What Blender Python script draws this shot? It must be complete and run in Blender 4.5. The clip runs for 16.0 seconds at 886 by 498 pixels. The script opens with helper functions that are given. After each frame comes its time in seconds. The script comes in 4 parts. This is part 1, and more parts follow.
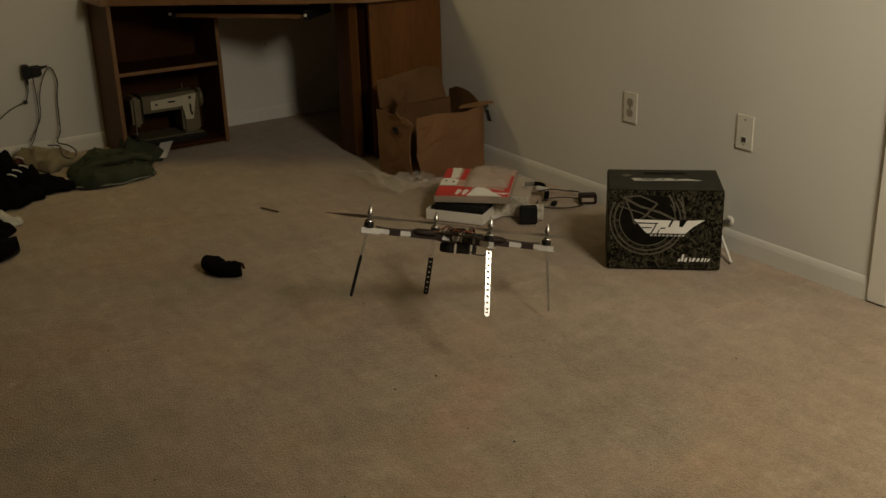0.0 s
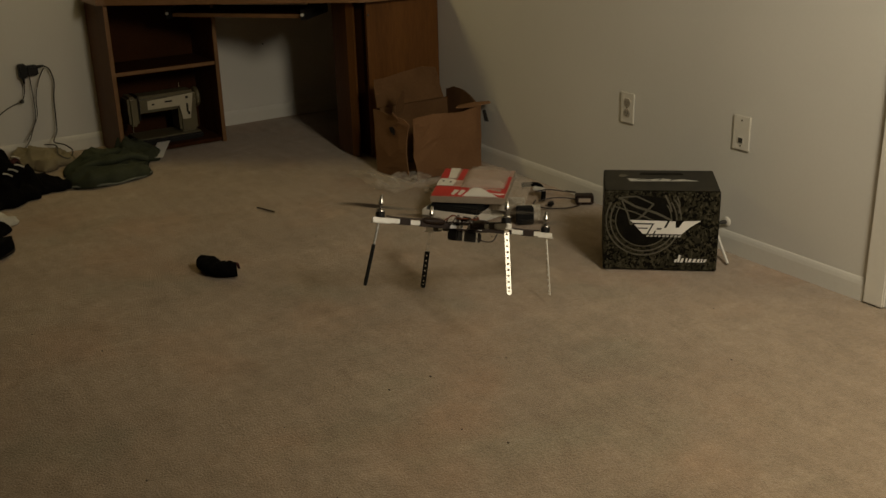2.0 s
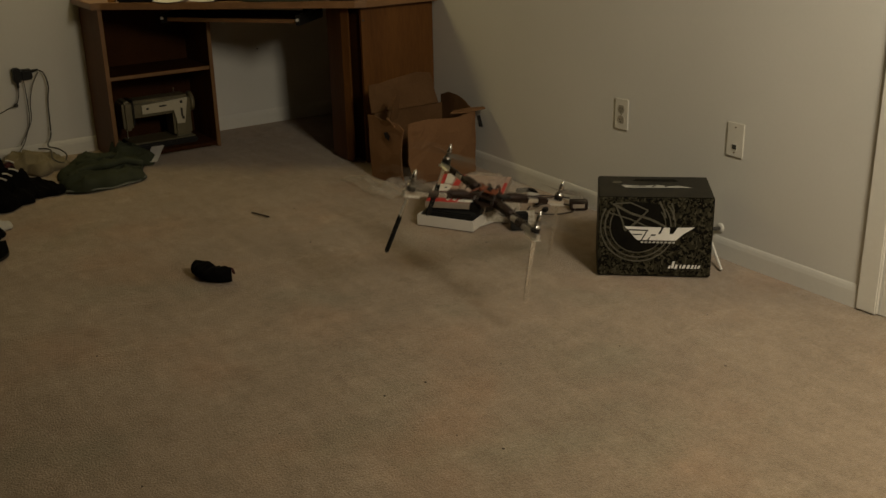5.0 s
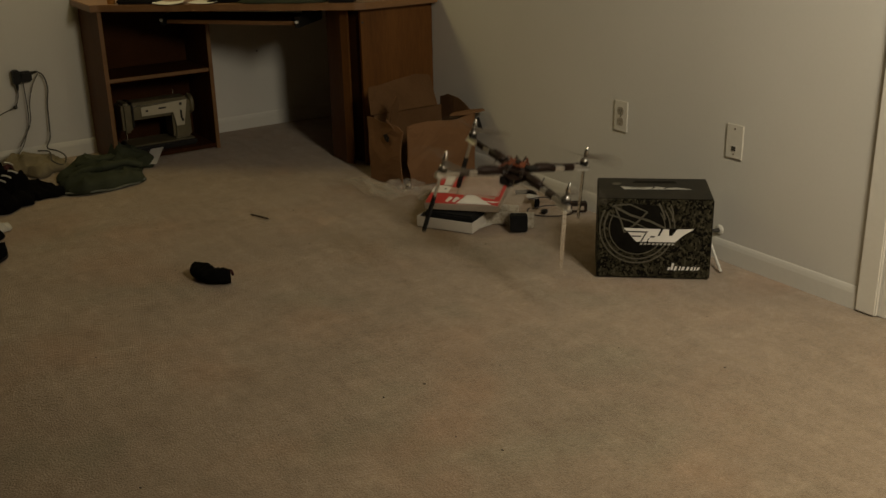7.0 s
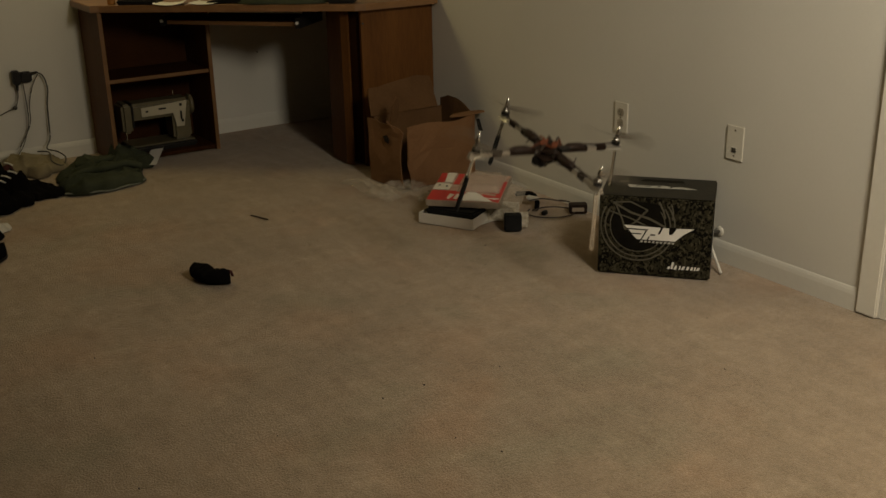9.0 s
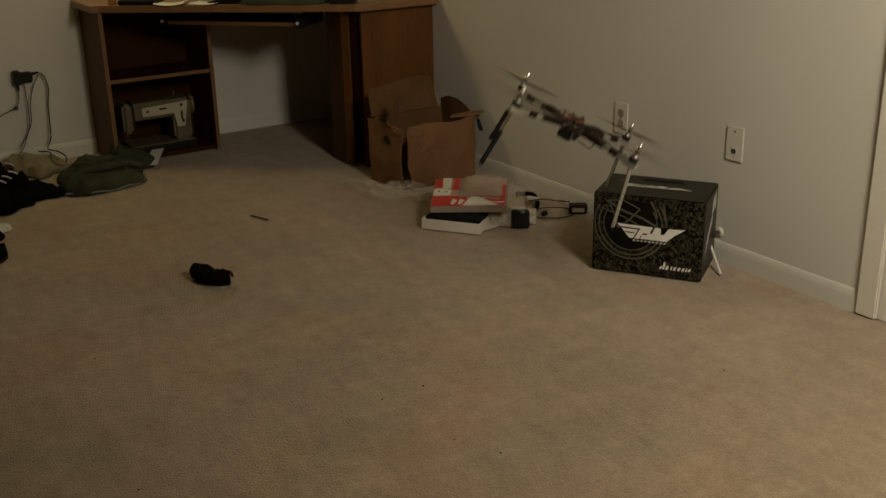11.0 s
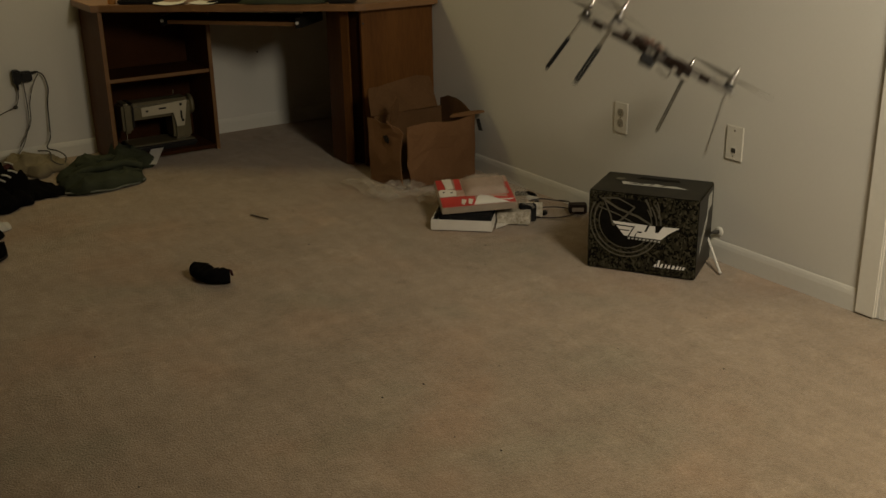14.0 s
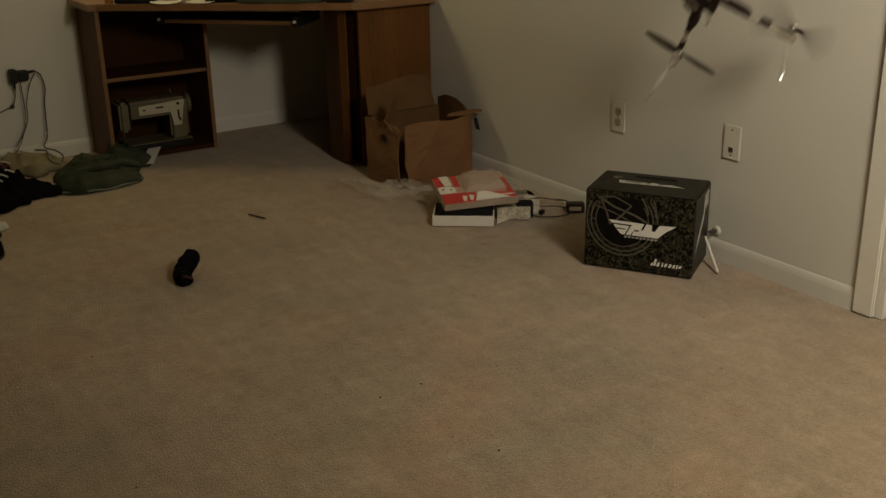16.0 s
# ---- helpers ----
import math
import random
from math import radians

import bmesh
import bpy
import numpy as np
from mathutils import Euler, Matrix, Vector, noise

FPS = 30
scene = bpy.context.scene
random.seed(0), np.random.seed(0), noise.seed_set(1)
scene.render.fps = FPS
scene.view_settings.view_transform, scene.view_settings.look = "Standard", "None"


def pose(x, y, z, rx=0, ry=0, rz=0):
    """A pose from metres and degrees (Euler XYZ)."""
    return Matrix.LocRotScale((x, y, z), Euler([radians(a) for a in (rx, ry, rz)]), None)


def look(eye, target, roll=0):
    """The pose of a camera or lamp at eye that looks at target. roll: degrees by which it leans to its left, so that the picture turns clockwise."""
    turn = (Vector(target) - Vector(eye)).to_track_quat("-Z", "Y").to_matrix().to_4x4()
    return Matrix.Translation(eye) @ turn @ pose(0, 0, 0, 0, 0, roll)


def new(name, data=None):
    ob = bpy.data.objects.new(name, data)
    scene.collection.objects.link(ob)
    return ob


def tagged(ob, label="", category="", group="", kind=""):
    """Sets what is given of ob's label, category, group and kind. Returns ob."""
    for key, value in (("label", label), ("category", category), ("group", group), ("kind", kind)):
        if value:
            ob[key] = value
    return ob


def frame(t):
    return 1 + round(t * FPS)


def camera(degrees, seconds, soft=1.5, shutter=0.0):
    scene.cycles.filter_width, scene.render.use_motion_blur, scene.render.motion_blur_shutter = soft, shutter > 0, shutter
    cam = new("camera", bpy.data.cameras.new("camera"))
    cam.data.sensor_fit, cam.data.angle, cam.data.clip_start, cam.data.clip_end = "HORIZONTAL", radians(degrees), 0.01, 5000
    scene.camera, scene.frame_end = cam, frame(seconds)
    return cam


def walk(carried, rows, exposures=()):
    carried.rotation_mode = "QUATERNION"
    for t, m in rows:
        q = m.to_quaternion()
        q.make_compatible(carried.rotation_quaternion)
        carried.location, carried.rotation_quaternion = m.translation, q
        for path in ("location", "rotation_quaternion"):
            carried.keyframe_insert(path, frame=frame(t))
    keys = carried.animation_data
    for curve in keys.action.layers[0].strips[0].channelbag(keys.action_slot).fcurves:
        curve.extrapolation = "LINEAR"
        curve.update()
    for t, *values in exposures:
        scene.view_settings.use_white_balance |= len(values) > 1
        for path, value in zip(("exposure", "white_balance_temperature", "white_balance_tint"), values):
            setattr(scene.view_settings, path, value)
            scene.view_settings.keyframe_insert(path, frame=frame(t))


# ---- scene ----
cam = camera(46, 16.0, soft=1.5, shutter=1.0)
PATH = [
    (0, (-2.61, -5.08, 1.273), (-1.602, -3.501, 0.571), -1.7),
    (0.5, (-2.606, -5.08, 1.272), (-1.599, -3.5, 0.57), -1.8),
    (1, (-2.599, -5.082, 1.267), (-1.592, -3.502, 0.566), -1.7),
    (1.5, (-2.595, -5.082, 1.267), (-1.588, -3.502, 0.566), -1.7),
    (2, (-2.594, -5.081, 1.269), (-1.586, -3.502, 0.568), -1.6),
    (2.5, (-2.601, -5.08, 1.271), (-1.588, -3.504, 0.572), -1.6),
    (3, (-2.596, -5.083, 1.265), (-1.584, -3.505, 0.569), -1.5),
    (3.5, (-2.593, -5.085, 1.265), (-1.58, -3.506, 0.571), -1.5),
    (4, (-2.597, -5.082, 1.27), (-1.58, -3.507, 0.575), -1.4),
    (6.5, (-2.603, -5.08, 1.279), (-1.58, -3.507, 0.586), -1.3),
    (7, (-2.6, -5.081, 1.272), (-1.577, -3.506, 0.583), -1.3),
    (7.5, (-2.595, -5.081, 1.271), (-1.574, -3.505, 0.582), -1.3),
    (8, (-2.597, -5.08, 1.275), (-1.575, -3.505, 0.586), -1.3),
    (8.5, (-2.597, -5.079, 1.275), (-1.575, -3.504, 0.586), -1.2),
    (9, (-2.598, -5.079, 1.268), (-1.575, -3.504, 0.583), -1.2),
    (11.5, (-2.592, -5.083, 1.275), (-1.572, -3.506, 0.587), -1.2),
    (12, (-2.602, -5.081, 1.275), (-1.578, -3.507, 0.588), -1.1),
    (12.5, (-2.605, -5.081, 1.274), (-1.579, -3.507, 0.587), -1.1),
    (13, (-2.6, -5.082, 1.27), (-1.576, -3.507, 0.585), -1.1),
    (13.5, (-2.598, -5.081, 1.269), (-1.574, -3.506, 0.583), -1.1),
    (14, (-2.6, -5.083, 1.266), (-1.576, -3.507, 0.582), -1.1),
    (14.5, (-2.592, -5.084, 1.26), (-1.57, -3.506, 0.578), -1.1),
    (15, (-2.596, -5.083, 1.265), (-1.573, -3.507, 0.579), -1.1),
    (15.5, (-2.605, -5.086, 1.269), (-1.578, -3.513, 0.583), -1.1),
    (16, (-2.599, -5.081, 1.269), (-1.572, -3.509, 0.582), -1.1),
]
walk(cam, [(t, look(e, g, r)) for t, e, g, r in PATH])

# ---- light ----
world = bpy.data.worlds.new("night_room")
scene.world = world
world.use_nodes = True
world.node_tree.nodes["Background"].inputs[0].default_value = (0.9, 0.8, 0.6, 1)
world.node_tree.nodes["Background"].inputs[1].default_value = 0.0


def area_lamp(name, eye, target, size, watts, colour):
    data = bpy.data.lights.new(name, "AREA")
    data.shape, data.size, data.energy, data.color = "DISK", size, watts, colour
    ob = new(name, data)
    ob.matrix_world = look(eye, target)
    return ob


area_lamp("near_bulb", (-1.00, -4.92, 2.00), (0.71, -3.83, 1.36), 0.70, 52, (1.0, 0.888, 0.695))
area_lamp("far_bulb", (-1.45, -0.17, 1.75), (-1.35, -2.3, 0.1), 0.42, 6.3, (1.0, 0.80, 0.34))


# ---- materials ----
def surf(name, c1, c2, scale=8.0, fine=120.0, rough=0.6, metal=0.0, bump=0.15, dist=0.002, spec=0.4, mixfine=0.35, sheen=0.0):
    m = bpy.data.materials.new(name)
    m.use_nodes = True
    n, l = m.node_tree.nodes, m.node_tree.links
    b = n["Principled BSDF"]
    tc = n.new("ShaderNodeTexCoord")
    n1, n2 = n.new("ShaderNodeTexNoise"), n.new("ShaderNodeTexNoise")
    n1.inputs["Scale"].default_value, n1.inputs["Detail"].default_value = scale, 5
    n2.inputs["Scale"].default_value, n2.inputs["Detail"].default_value = fine, 3
    l.new(tc.outputs["Object"], n1.inputs["Vector"])
    l.new(tc.outputs["Object"], n2.inputs["Vector"])
    mx = n.new("ShaderNodeMix")
    mx.data_type = "FLOAT"
    mx.inputs[0].default_value = mixfine
    l.new(n1.outputs["Fac"], mx.inputs[2])
    l.new(n2.outputs["Fac"], mx.inputs[3])
    rp = n.new("ShaderNodeValToRGB")
    rp.color_ramp.elements[0].position, rp.color_ramp.elements[1].position = 0.32, 0.68
    rp.color_ramp.elements[0].color, rp.color_ramp.elements[1].color = (*c1, 1), (*c2, 1)
    l.new(mx.outputs[0], rp.inputs["Fac"])
    l.new(rp.outputs["Color"], b.inputs["Base Color"])
    b.inputs["Roughness"].default_value, b.inputs["Metallic"].default_value = rough, metal
    b.inputs["Specular IOR Level"].default_value = spec
    b.inputs["Sheen Weight"].default_value = sheen
    bp = n.new("ShaderNodeBump")
    bp.inputs["Strength"].default_value, bp.inputs["Distance"].default_value = bump, dist
    l.new(n2.outputs["Fac"], bp.inputs["Height"])
    l.new(bp.outputs["Normal"], b.inputs["Normal"])
    return m


def stretched(m, sx, sy, sz):
    """Draws the grain of a material out along an axis."""
    n, l = m.node_tree.nodes, m.node_tree.links
    tc = next(x for x in n if x.type == "TEX_COORD")
    mp = n.new("ShaderNodeMapping")
    mp.inputs["Scale"].default_value = (sx, sy, sz)
    l.new(tc.outputs["Object"], mp.inputs["Vector"])
    for x in list(n):
        if x.type == "TEX_NOISE":
            l.new(mp.outputs["Vector"], x.inputs["Vector"])
    return m


def carpet_material():
    """Cut pile, trodden into pale and dull patches, with brushed streaks and a few rusty and grey stains."""
    m = surf("carpet_pile", (0.251, 0.1860, 0.122), (0.406, 0.3140, 0.219), 1.3, 210, 0.95, 0, 1.0, 0.006, 0.1, 0.50, 0.2)
    n, l = m.node_tree.nodes, m.node_tree.links
    b = n["Principled BSDF"]
    tc = next(x for x in n if x.type == "TEX_COORD")
    col = next(x for x in n if x.type == "VALTORGB").outputs["Color"]
    layers = (  # scale, stretch, turn, detail, low and high stop, colour at each
        ((1, 1, 1), 0, 7.0, 8, 0.58, 0.76, (1, 1, 1), (0.82, 0.80, 0.77)),
        ((1, 1, 1), 0, 17.0, 6, 0.36, 0.66, (1.05, 1.05, 1.055), (0.93, 0.93, 0.92)),
        ((1, 0.22, 1), 38, 21.0, 5, 0.38, 0.64, (0.94, 0.94, 0.935), (1.06, 1.06, 1.06)),
        ((0.3, 1, 1), 20, 12.0, 4, 0.55, 0.72, (1, 1, 1), (1.13, 1.13, 1.125)),
        ((1, 1, 1), 0, 80.0, 5, 0.33, 0.67, (1.08, 1.08, 1.09), (0.90, 0.895, 0.88)),
        ((1, 1, 1), 0, 2.3, 4, 0.50, 0.68, (1, 1, 1), (1.06, 0.96, 0.90)),
        ((1, 1, 1), 40, 3.1, 5, 0.54, 0.70, (1, 1, 1), (0.88, 0.94, 0.93)),
    )
    for stretch, turn, scale, detail, lo, hi, c0, c1 in layers:
        mp = n.new("ShaderNodeMapping")
        mp.inputs["Rotation"].default_value = (0, 0, math.radians(turn))
        mp.inputs["Location"].default_value = (scale, turn * 0.1, detail)
        mp.inputs["Scale"].default_value = stretch
        l.new(tc.outputs["Object"], mp.inputs["Vector"])
        st = n.new("ShaderNodeTexNoise")
        st.inputs["Scale"].default_value, st.inputs["Detail"].default_value = scale, detail
        l.new(mp.outputs["Vector"], st.inputs["Vector"])
        sr = n.new("ShaderNodeValToRGB")
        sr.color_ramp.elements[0].position, sr.color_ramp.elements[1].position = lo, hi
        sr.color_ramp.elements[0].color, sr.color_ramp.elements[1].color = (*c0, 1), (*c1, 1)
        l.new(st.outputs["Fac"], sr.inputs["Fac"])
        mu = n.new("ShaderNodeMix")
        mu.data_type, mu.blend_type = "RGBA", "MULTIPLY"
        mu.inputs[0].default_value = 1.0
        l.new(col, mu.inputs[6])
        l.new(sr.outputs["Color"], mu.inputs[7])
        col = mu.outputs[2]
    l.new(col, b.inputs["Base Color"])
    return m


def print_material():
    """Dark box board printed with broken, angular tyre-tread blocks."""
    m = surf("tread_print", (0.015, 0.013, 0.0075), (0.042, 0.037, 0.022), 26, 90, 0.55, 0, 0.05, 0.0006, 0.07)
    n, l = m.node_tree.nodes, m.node_tree.links
    b = n["Principled BSDF"]
    tc = next(x for x in n if x.type == "TEX_COORD")
    col = next(x for x in n if x.type == "VALTORGB").outputs["Color"]
    for turn, scale, keep, ink in ((35, 105, 0.66, (0.0035, 0.003, 0.002)), (-52, 150, 0.80, (0.062, 0.055, 0.034)), (12, 190, 0.80, (0.0035, 0.003, 0.002))):
        mp = n.new("ShaderNodeMapping")
        mp.inputs["Rotation"].default_value = (0, math.radians(turn), 0)
        mp.inputs["Scale"].default_value = (1, 1, 0.8)
        l.new(tc.outputs["Object"], mp.inputs["Vector"])
        no = n.new("ShaderNodeTexNoise")
        no.inputs["Scale"].default_value = 14
        l.new(mp.outputs["Vector"], no.inputs["Vector"])
        ad = n.new("ShaderNodeMix")
        ad.data_type, ad.blend_type = "RGBA", "ADD"
        ad.inputs[0].default_value = 0.035
        l.new(mp.outputs["Vector"], ad.inputs[6])
        l.new(no.outputs["Color"], ad.inputs[7])
        vo = n.new("ShaderNodeTexVoronoi")
        vo.distance = "CHEBYCHEV"
        vo.inputs["Scale"].default_value = scale
        l.new(ad.outputs[2], vo.inputs["Vector"])
        sp = n.new("ShaderNodeSeparateColor")
        l.new(vo.outputs["Color"], sp.inputs["Color"])
        on = n.new("ShaderNodeMath")
        on.operation = "GREATER_THAN"
        on.inputs[1].default_value = keep
        l.new(sp.outputs[0], on.inputs[0])
        mx = n.new("ShaderNodeMix")
        mx.data_type = "RGBA"
        l.new(on.outputs[0], mx.inputs[0])
        l.new(col, mx.inputs[6])
        mx.inputs[7].default_value = (*ink, 1)
        col = mx.outputs[2]
    l.new(col, b.inputs["Base Color"])
    return m


def film_material(name, tint, keep, rough=0.12):
    """Thin clear plastic."""
    m = bpy.data.materials.new(name)
    m.use_nodes = True
    n, l = m.node_tree.nodes, m.node_tree.links
    b = n["Principled BSDF"]
    b.inputs["Base Color"].default_value = (*tint, 1)
    b.inputs["Roughness"].default_value = rough
    b.inputs["Alpha"].default_value = keep
    no = n.new("ShaderNodeTexNoise")
    no.inputs["Scale"].default_value, no.inputs["Detail"].default_value = 35, 3
    bp = n.new("ShaderNodeBump")
    bp.inputs["Strength"].default_value, bp.inputs["Distance"].default_value = 0.6, 0.006
    l.new(no.outputs["Fac"], bp.inputs["Height"])
    l.new(bp.outputs["Normal"], b.inputs["Normal"])
    return m


M_CARPET = carpet_material()
M_WALL = surf("wall_paint", (0.585, 0.565, 0.505), (0.63, 0.61, 0.55), 1.6, 90, 0.75, 0, 0.12, 0.0015, 0.25, 0.2)
# Ceiling is out of view; its colour is lowered to reduce bounced light.
M_CEIL = surf("unseen_ceiling_dim", (0.37, 0.34, 0.29), (0.42, 0.39, 0.33), 2, 70, 0.9, 0, 0.3, 0.003, 0.2)
# For the unseen west and south walls: darkened so they bounce less light.
M_FARWALL = surf("unseen_wall_dim", (0.18, 0.155, 0.12), (0.21, 0.185, 0.145), 1.6, 90, 0.8, 0, 0.12, 0.0015, 0.2, 0.2)
M_TRIM = surf("trim_paint", (0.66, 0.63, 0.55), (0.72, 0.69, 0.61), 3, 60, 0.4, 0, 0.08, 0.001, 0.5)
M_BASE = surf("baseboard_paint", (0.59, 0.57, 0.505), (0.64, 0.62, 0.55), 2, 80, 0.55, 0, 0.08, 0.001, 0.3)
M_PLATE = surf("plate_plastic", (0.60, 0.57, 0.49), (0.65, 0.62, 0.54), 6, 80, 0.35, 0, 0.03, 0.0005, 0.5)
M_SLOT = surf("slot_dark", (0.03, 0.028, 0.024), (0.05, 0.047, 0.04), 20, 200, 0.6)
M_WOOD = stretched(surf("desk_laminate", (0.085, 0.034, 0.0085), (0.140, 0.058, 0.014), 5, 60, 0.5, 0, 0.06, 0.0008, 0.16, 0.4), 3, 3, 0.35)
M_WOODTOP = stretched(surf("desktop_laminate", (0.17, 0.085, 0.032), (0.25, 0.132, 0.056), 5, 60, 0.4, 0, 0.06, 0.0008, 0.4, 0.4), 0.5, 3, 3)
M_WOODEDGE = surf("edge_band", (0.15, 0.075, 0.028), (0.20, 0.105, 0.042), 9, 120, 0.5, 0, 0.05, 0.0005, 0.25)
# Desk wood with the shade inside the cabinet put into its colour.
M_WOODSHADE = surf("shaded_cabinet_back", (0.030, 0.0105, 0.0030), (0.050, 0.018, 0.0052), 5, 80, 0.7, 0, 0.08, 0.001, 0.05)
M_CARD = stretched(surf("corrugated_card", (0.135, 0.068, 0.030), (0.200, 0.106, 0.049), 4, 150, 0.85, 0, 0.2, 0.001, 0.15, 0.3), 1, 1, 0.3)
# Same card for inner faces and flaps, with their shade put into the colour.
M_CARDSHADE = surf("shaded_card_inside", (0.090, 0.047, 0.020), (0.130, 0.070, 0.031), 6, 150, 0.9, 0, 0.15, 0.001, 0.1)
M_PRINT = print_material()
M_PRINTTOP = surf("lid_print", (0.003, 0.0026, 0.0016), (0.024, 0.021, 0.012), 18, 120, 0.35, 0, 0.10, 0.0008, 0.12, 0.4)
M_LINE = surf("olive_ink", (0.060, 0.054, 0.036), (0.105, 0.095, 0.068), 30, 200, 0.5)
M_INK = surf("black_ink", (0.004, 0.0035, 0.0025), (0.009, 0.008, 0.006), 30, 200, 0.5, 0, 0.05, 0.0006, 0.06)
M_WHITEINK = surf("white_ink", (0.68, 0.66, 0.60), (0.76, 0.74, 0.69), 20, 200, 0.45, 0, 0.03, 0.0004)
M_GREYINK = surf("grey_ink", (0.30, 0.29, 0.25), (0.46, 0.45, 0.40), 26, 200, 0.5)
M_RED = surf("red_print", (0.42, 0.026, 0.022), (0.52, 0.045, 0.036), 14, 160, 0.4, 0, 0.05, 0.0006, 0.5)
M_PINK = surf("pale_print", (0.34, 0.20, 0.15), (0.50, 0.36, 0.29), 32, 160, 0.45, 0, 0.05, 0.0006, 0.5)
M_WHITECARD = surf("white_card", (0.62, 0.58, 0.50), (0.70, 0.66, 0.59), 8, 160, 0.6, 0, 0.08, 0.0008)
M_GREYCARD = surf("grey_card", (0.25, 0.20, 0.15), (0.34, 0.28, 0.21), 9, 160, 0.7)
M_BLACKFOAM = surf("black_foam", (0.006, 0.006, 0.006), (0.012, 0.012, 0.012), 30, 400, 0.85, 0, 0.3, 0.001, 0.2)
M_SPECK = surf("speckled_card", (0.24, 0.20, 0.13), (0.66, 0.61, 0.51), 55, 140, 0.6, 0, 0.08, 0.0008)
M_BLACKCLOTH = surf("black_cloth", (0.0022, 0.002, 0.002), (0.005, 0.0045, 0.0045), 14, 500, 0.95, 0, 0.5, 0.002, 0.05, 0.5, 0.0)
M_REDCLOTH = surf("dark_red_cloth", (0.035, 0.006, 0.007), (0.055, 0.010, 0.010), 14, 500, 0.9)
M_GREEN = surf("green_cloth", (0.022, 0.026, 0.016), (0.058, 0.064, 0.042), 9, 420, 0.95, 0, 0.4, 0.002, 0.04, 0.4, 0.0)
M_GREENPALE = surf("pale_green_lining", (0.085, 0.09, 0.072), (0.17, 0.175, 0.145), 12, 420, 0.9, 0, 0.3, 0.002)
M_BEIGE = surf("beige_cloth", (0.13, 0.105, 0.06), (0.24, 0.20, 0.125), 10, 400, 0.92, 0, 0.4, 0.002)
M_PALECLOTH = surf("pale_cloth", (0.42, 0.40, 0.35), (0.52, 0.50, 0.44), 10, 400, 0.9, 0, 0.4, 0.002)
M_PAPER = surf("paper", (0.60, 0.58, 0.53), (0.68, 0.66, 0.61), 12, 200, 0.7)
M_BLACKPL = surf("black_plastic", (0.008, 0.0075, 0.007), (0.016, 0.0145, 0.013), 30, 260, 0.45, 0, 0.05, 0.0005, 0.22)
M_CABLE = surf("grey_cable", (0.040, 0.034, 0.024), (0.070, 0.060, 0.044), 30, 200, 0.6)
M_WHITECABLE = surf("white_cable", (0.62, 0.59, 0.52), (0.70, 0.67, 0.60), 30, 200, 0.5)
M_ENAMEL = surf("cream_enamel", (0.095, 0.080, 0.042), (0.135, 0.115, 0.064), 10, 160, 0.35, 0, 0.04, 0.0005, 0.5)
M_ENAMELPALE = surf("pale_enamel", (0.40, 0.36, 0.26), (0.47, 0.43, 0.32), 10, 160, 0.35, 0, 0.04, 0.0005, 0.5)
M_CHROME = surf("dull_chrome", (0.55, 0.53, 0.49), (0.68, 0.66, 0.62), 20, 200, 0.25, 1.0, 0.04, 0.0004)
M_ALU = surf("bare_aluminium", (0.78, 0.77, 0.74), (0.88, 0.87, 0.84), 30, 260, 0.24, 1.0, 0.05, 0.0003, 0.5)
M_ALUWHITE = surf("pale_bar", (0.66, 0.64, 0.59), (0.78, 0.76, 0.71), 30, 260, 0.34, 0.88, 0.05, 0.0004, 0.6)
M_TAPE = surf("dark_tape", (0.012, 0.0065, 0.0042), (0.026, 0.014, 0.009), 40, 300, 0.55, 0, 0.25, 0.001, 0.22)
M_BOARD = surf("circuit_board", (0.10, 0.022, 0.008), (0.20, 0.055, 0.018), 60, 300, 0.5)
M_WIRE = surf("wire", (0.02, 0.015, 0.012), (0.05, 0.03, 0.02), 60, 300, 0.5)
M_PROP = surf("dark_propeller", (0.075, 0.062, 0.046), (0.11, 0.092, 0.07), 40, 300, 0.45)
M_FILM = film_material("clear_film", (0.70, 0.63, 0.53), 0.27, 0.06)
M_BLISTER = film_material("clear_blister", (0.62, 0.52, 0.42), 0.42, 0.1)
M_TWIG = surf("twig_bark", (0.035, 0.022, 0.012), (0.06, 0.04, 0.024), 60, 400, 0.8)
M_AMBER = surf("amber_plastic", (0.30, 0.13, 0.025), (0.40, 0.19, 0.045), 30, 300, 0.4)


# ---- mesh helpers ----
def bm_box(x0, x1, y0, y1, z0, z1, bev=0.0, bm=None):
    bm = bm or bmesh.new()
    vs = [bm.verts.new((x, y, z)) for z in (z0, z1) for y in (y0, y1) for x in (x0, x1)]
    fs = [bm.faces.new([vs[i] for i in f]) for f in ((0, 2, 3, 1), (4, 5, 7, 6), (0, 1, 5, 4), (2, 6, 7, 3), (0, 4, 6, 2), (1, 3, 7, 5))]
    if bev:
        es = list({e for f in fs for e in f.edges})
        bmesh.ops.bevel(bm, geom=es, offset=bev, segments=2, affect="EDGES", clamp_overlap=True)
    return bm


def bm_prism(pts, z0, z1, bev=0.0, bm=None):
    """A flat outline drawn up from z0 to z1."""
    bm = bm or bmesh.new()
    lo = [bm.verts.new((x, y, z0)) for x, y in pts]
    hi = [bm.verts.new((x, y, z1)) for x, y in pts]
    fs = [bm.faces.new(lo[::-1]), bm.faces.new(hi)]
    k = len(pts)
    fs += [bm.faces.new((lo[i], lo[(i + 1) % k], hi[(i + 1) % k], hi[i])) for i in range(k)]
    bmesh.ops.recalc_face_normals(bm, faces=fs)
    if bev:
        es = list({e for f in fs for e in f.edges})
        bmesh.ops.bevel(bm, geom=es, offset=bev, segments=2, affect="EDGES", clamp_overlap=True)
    return bm


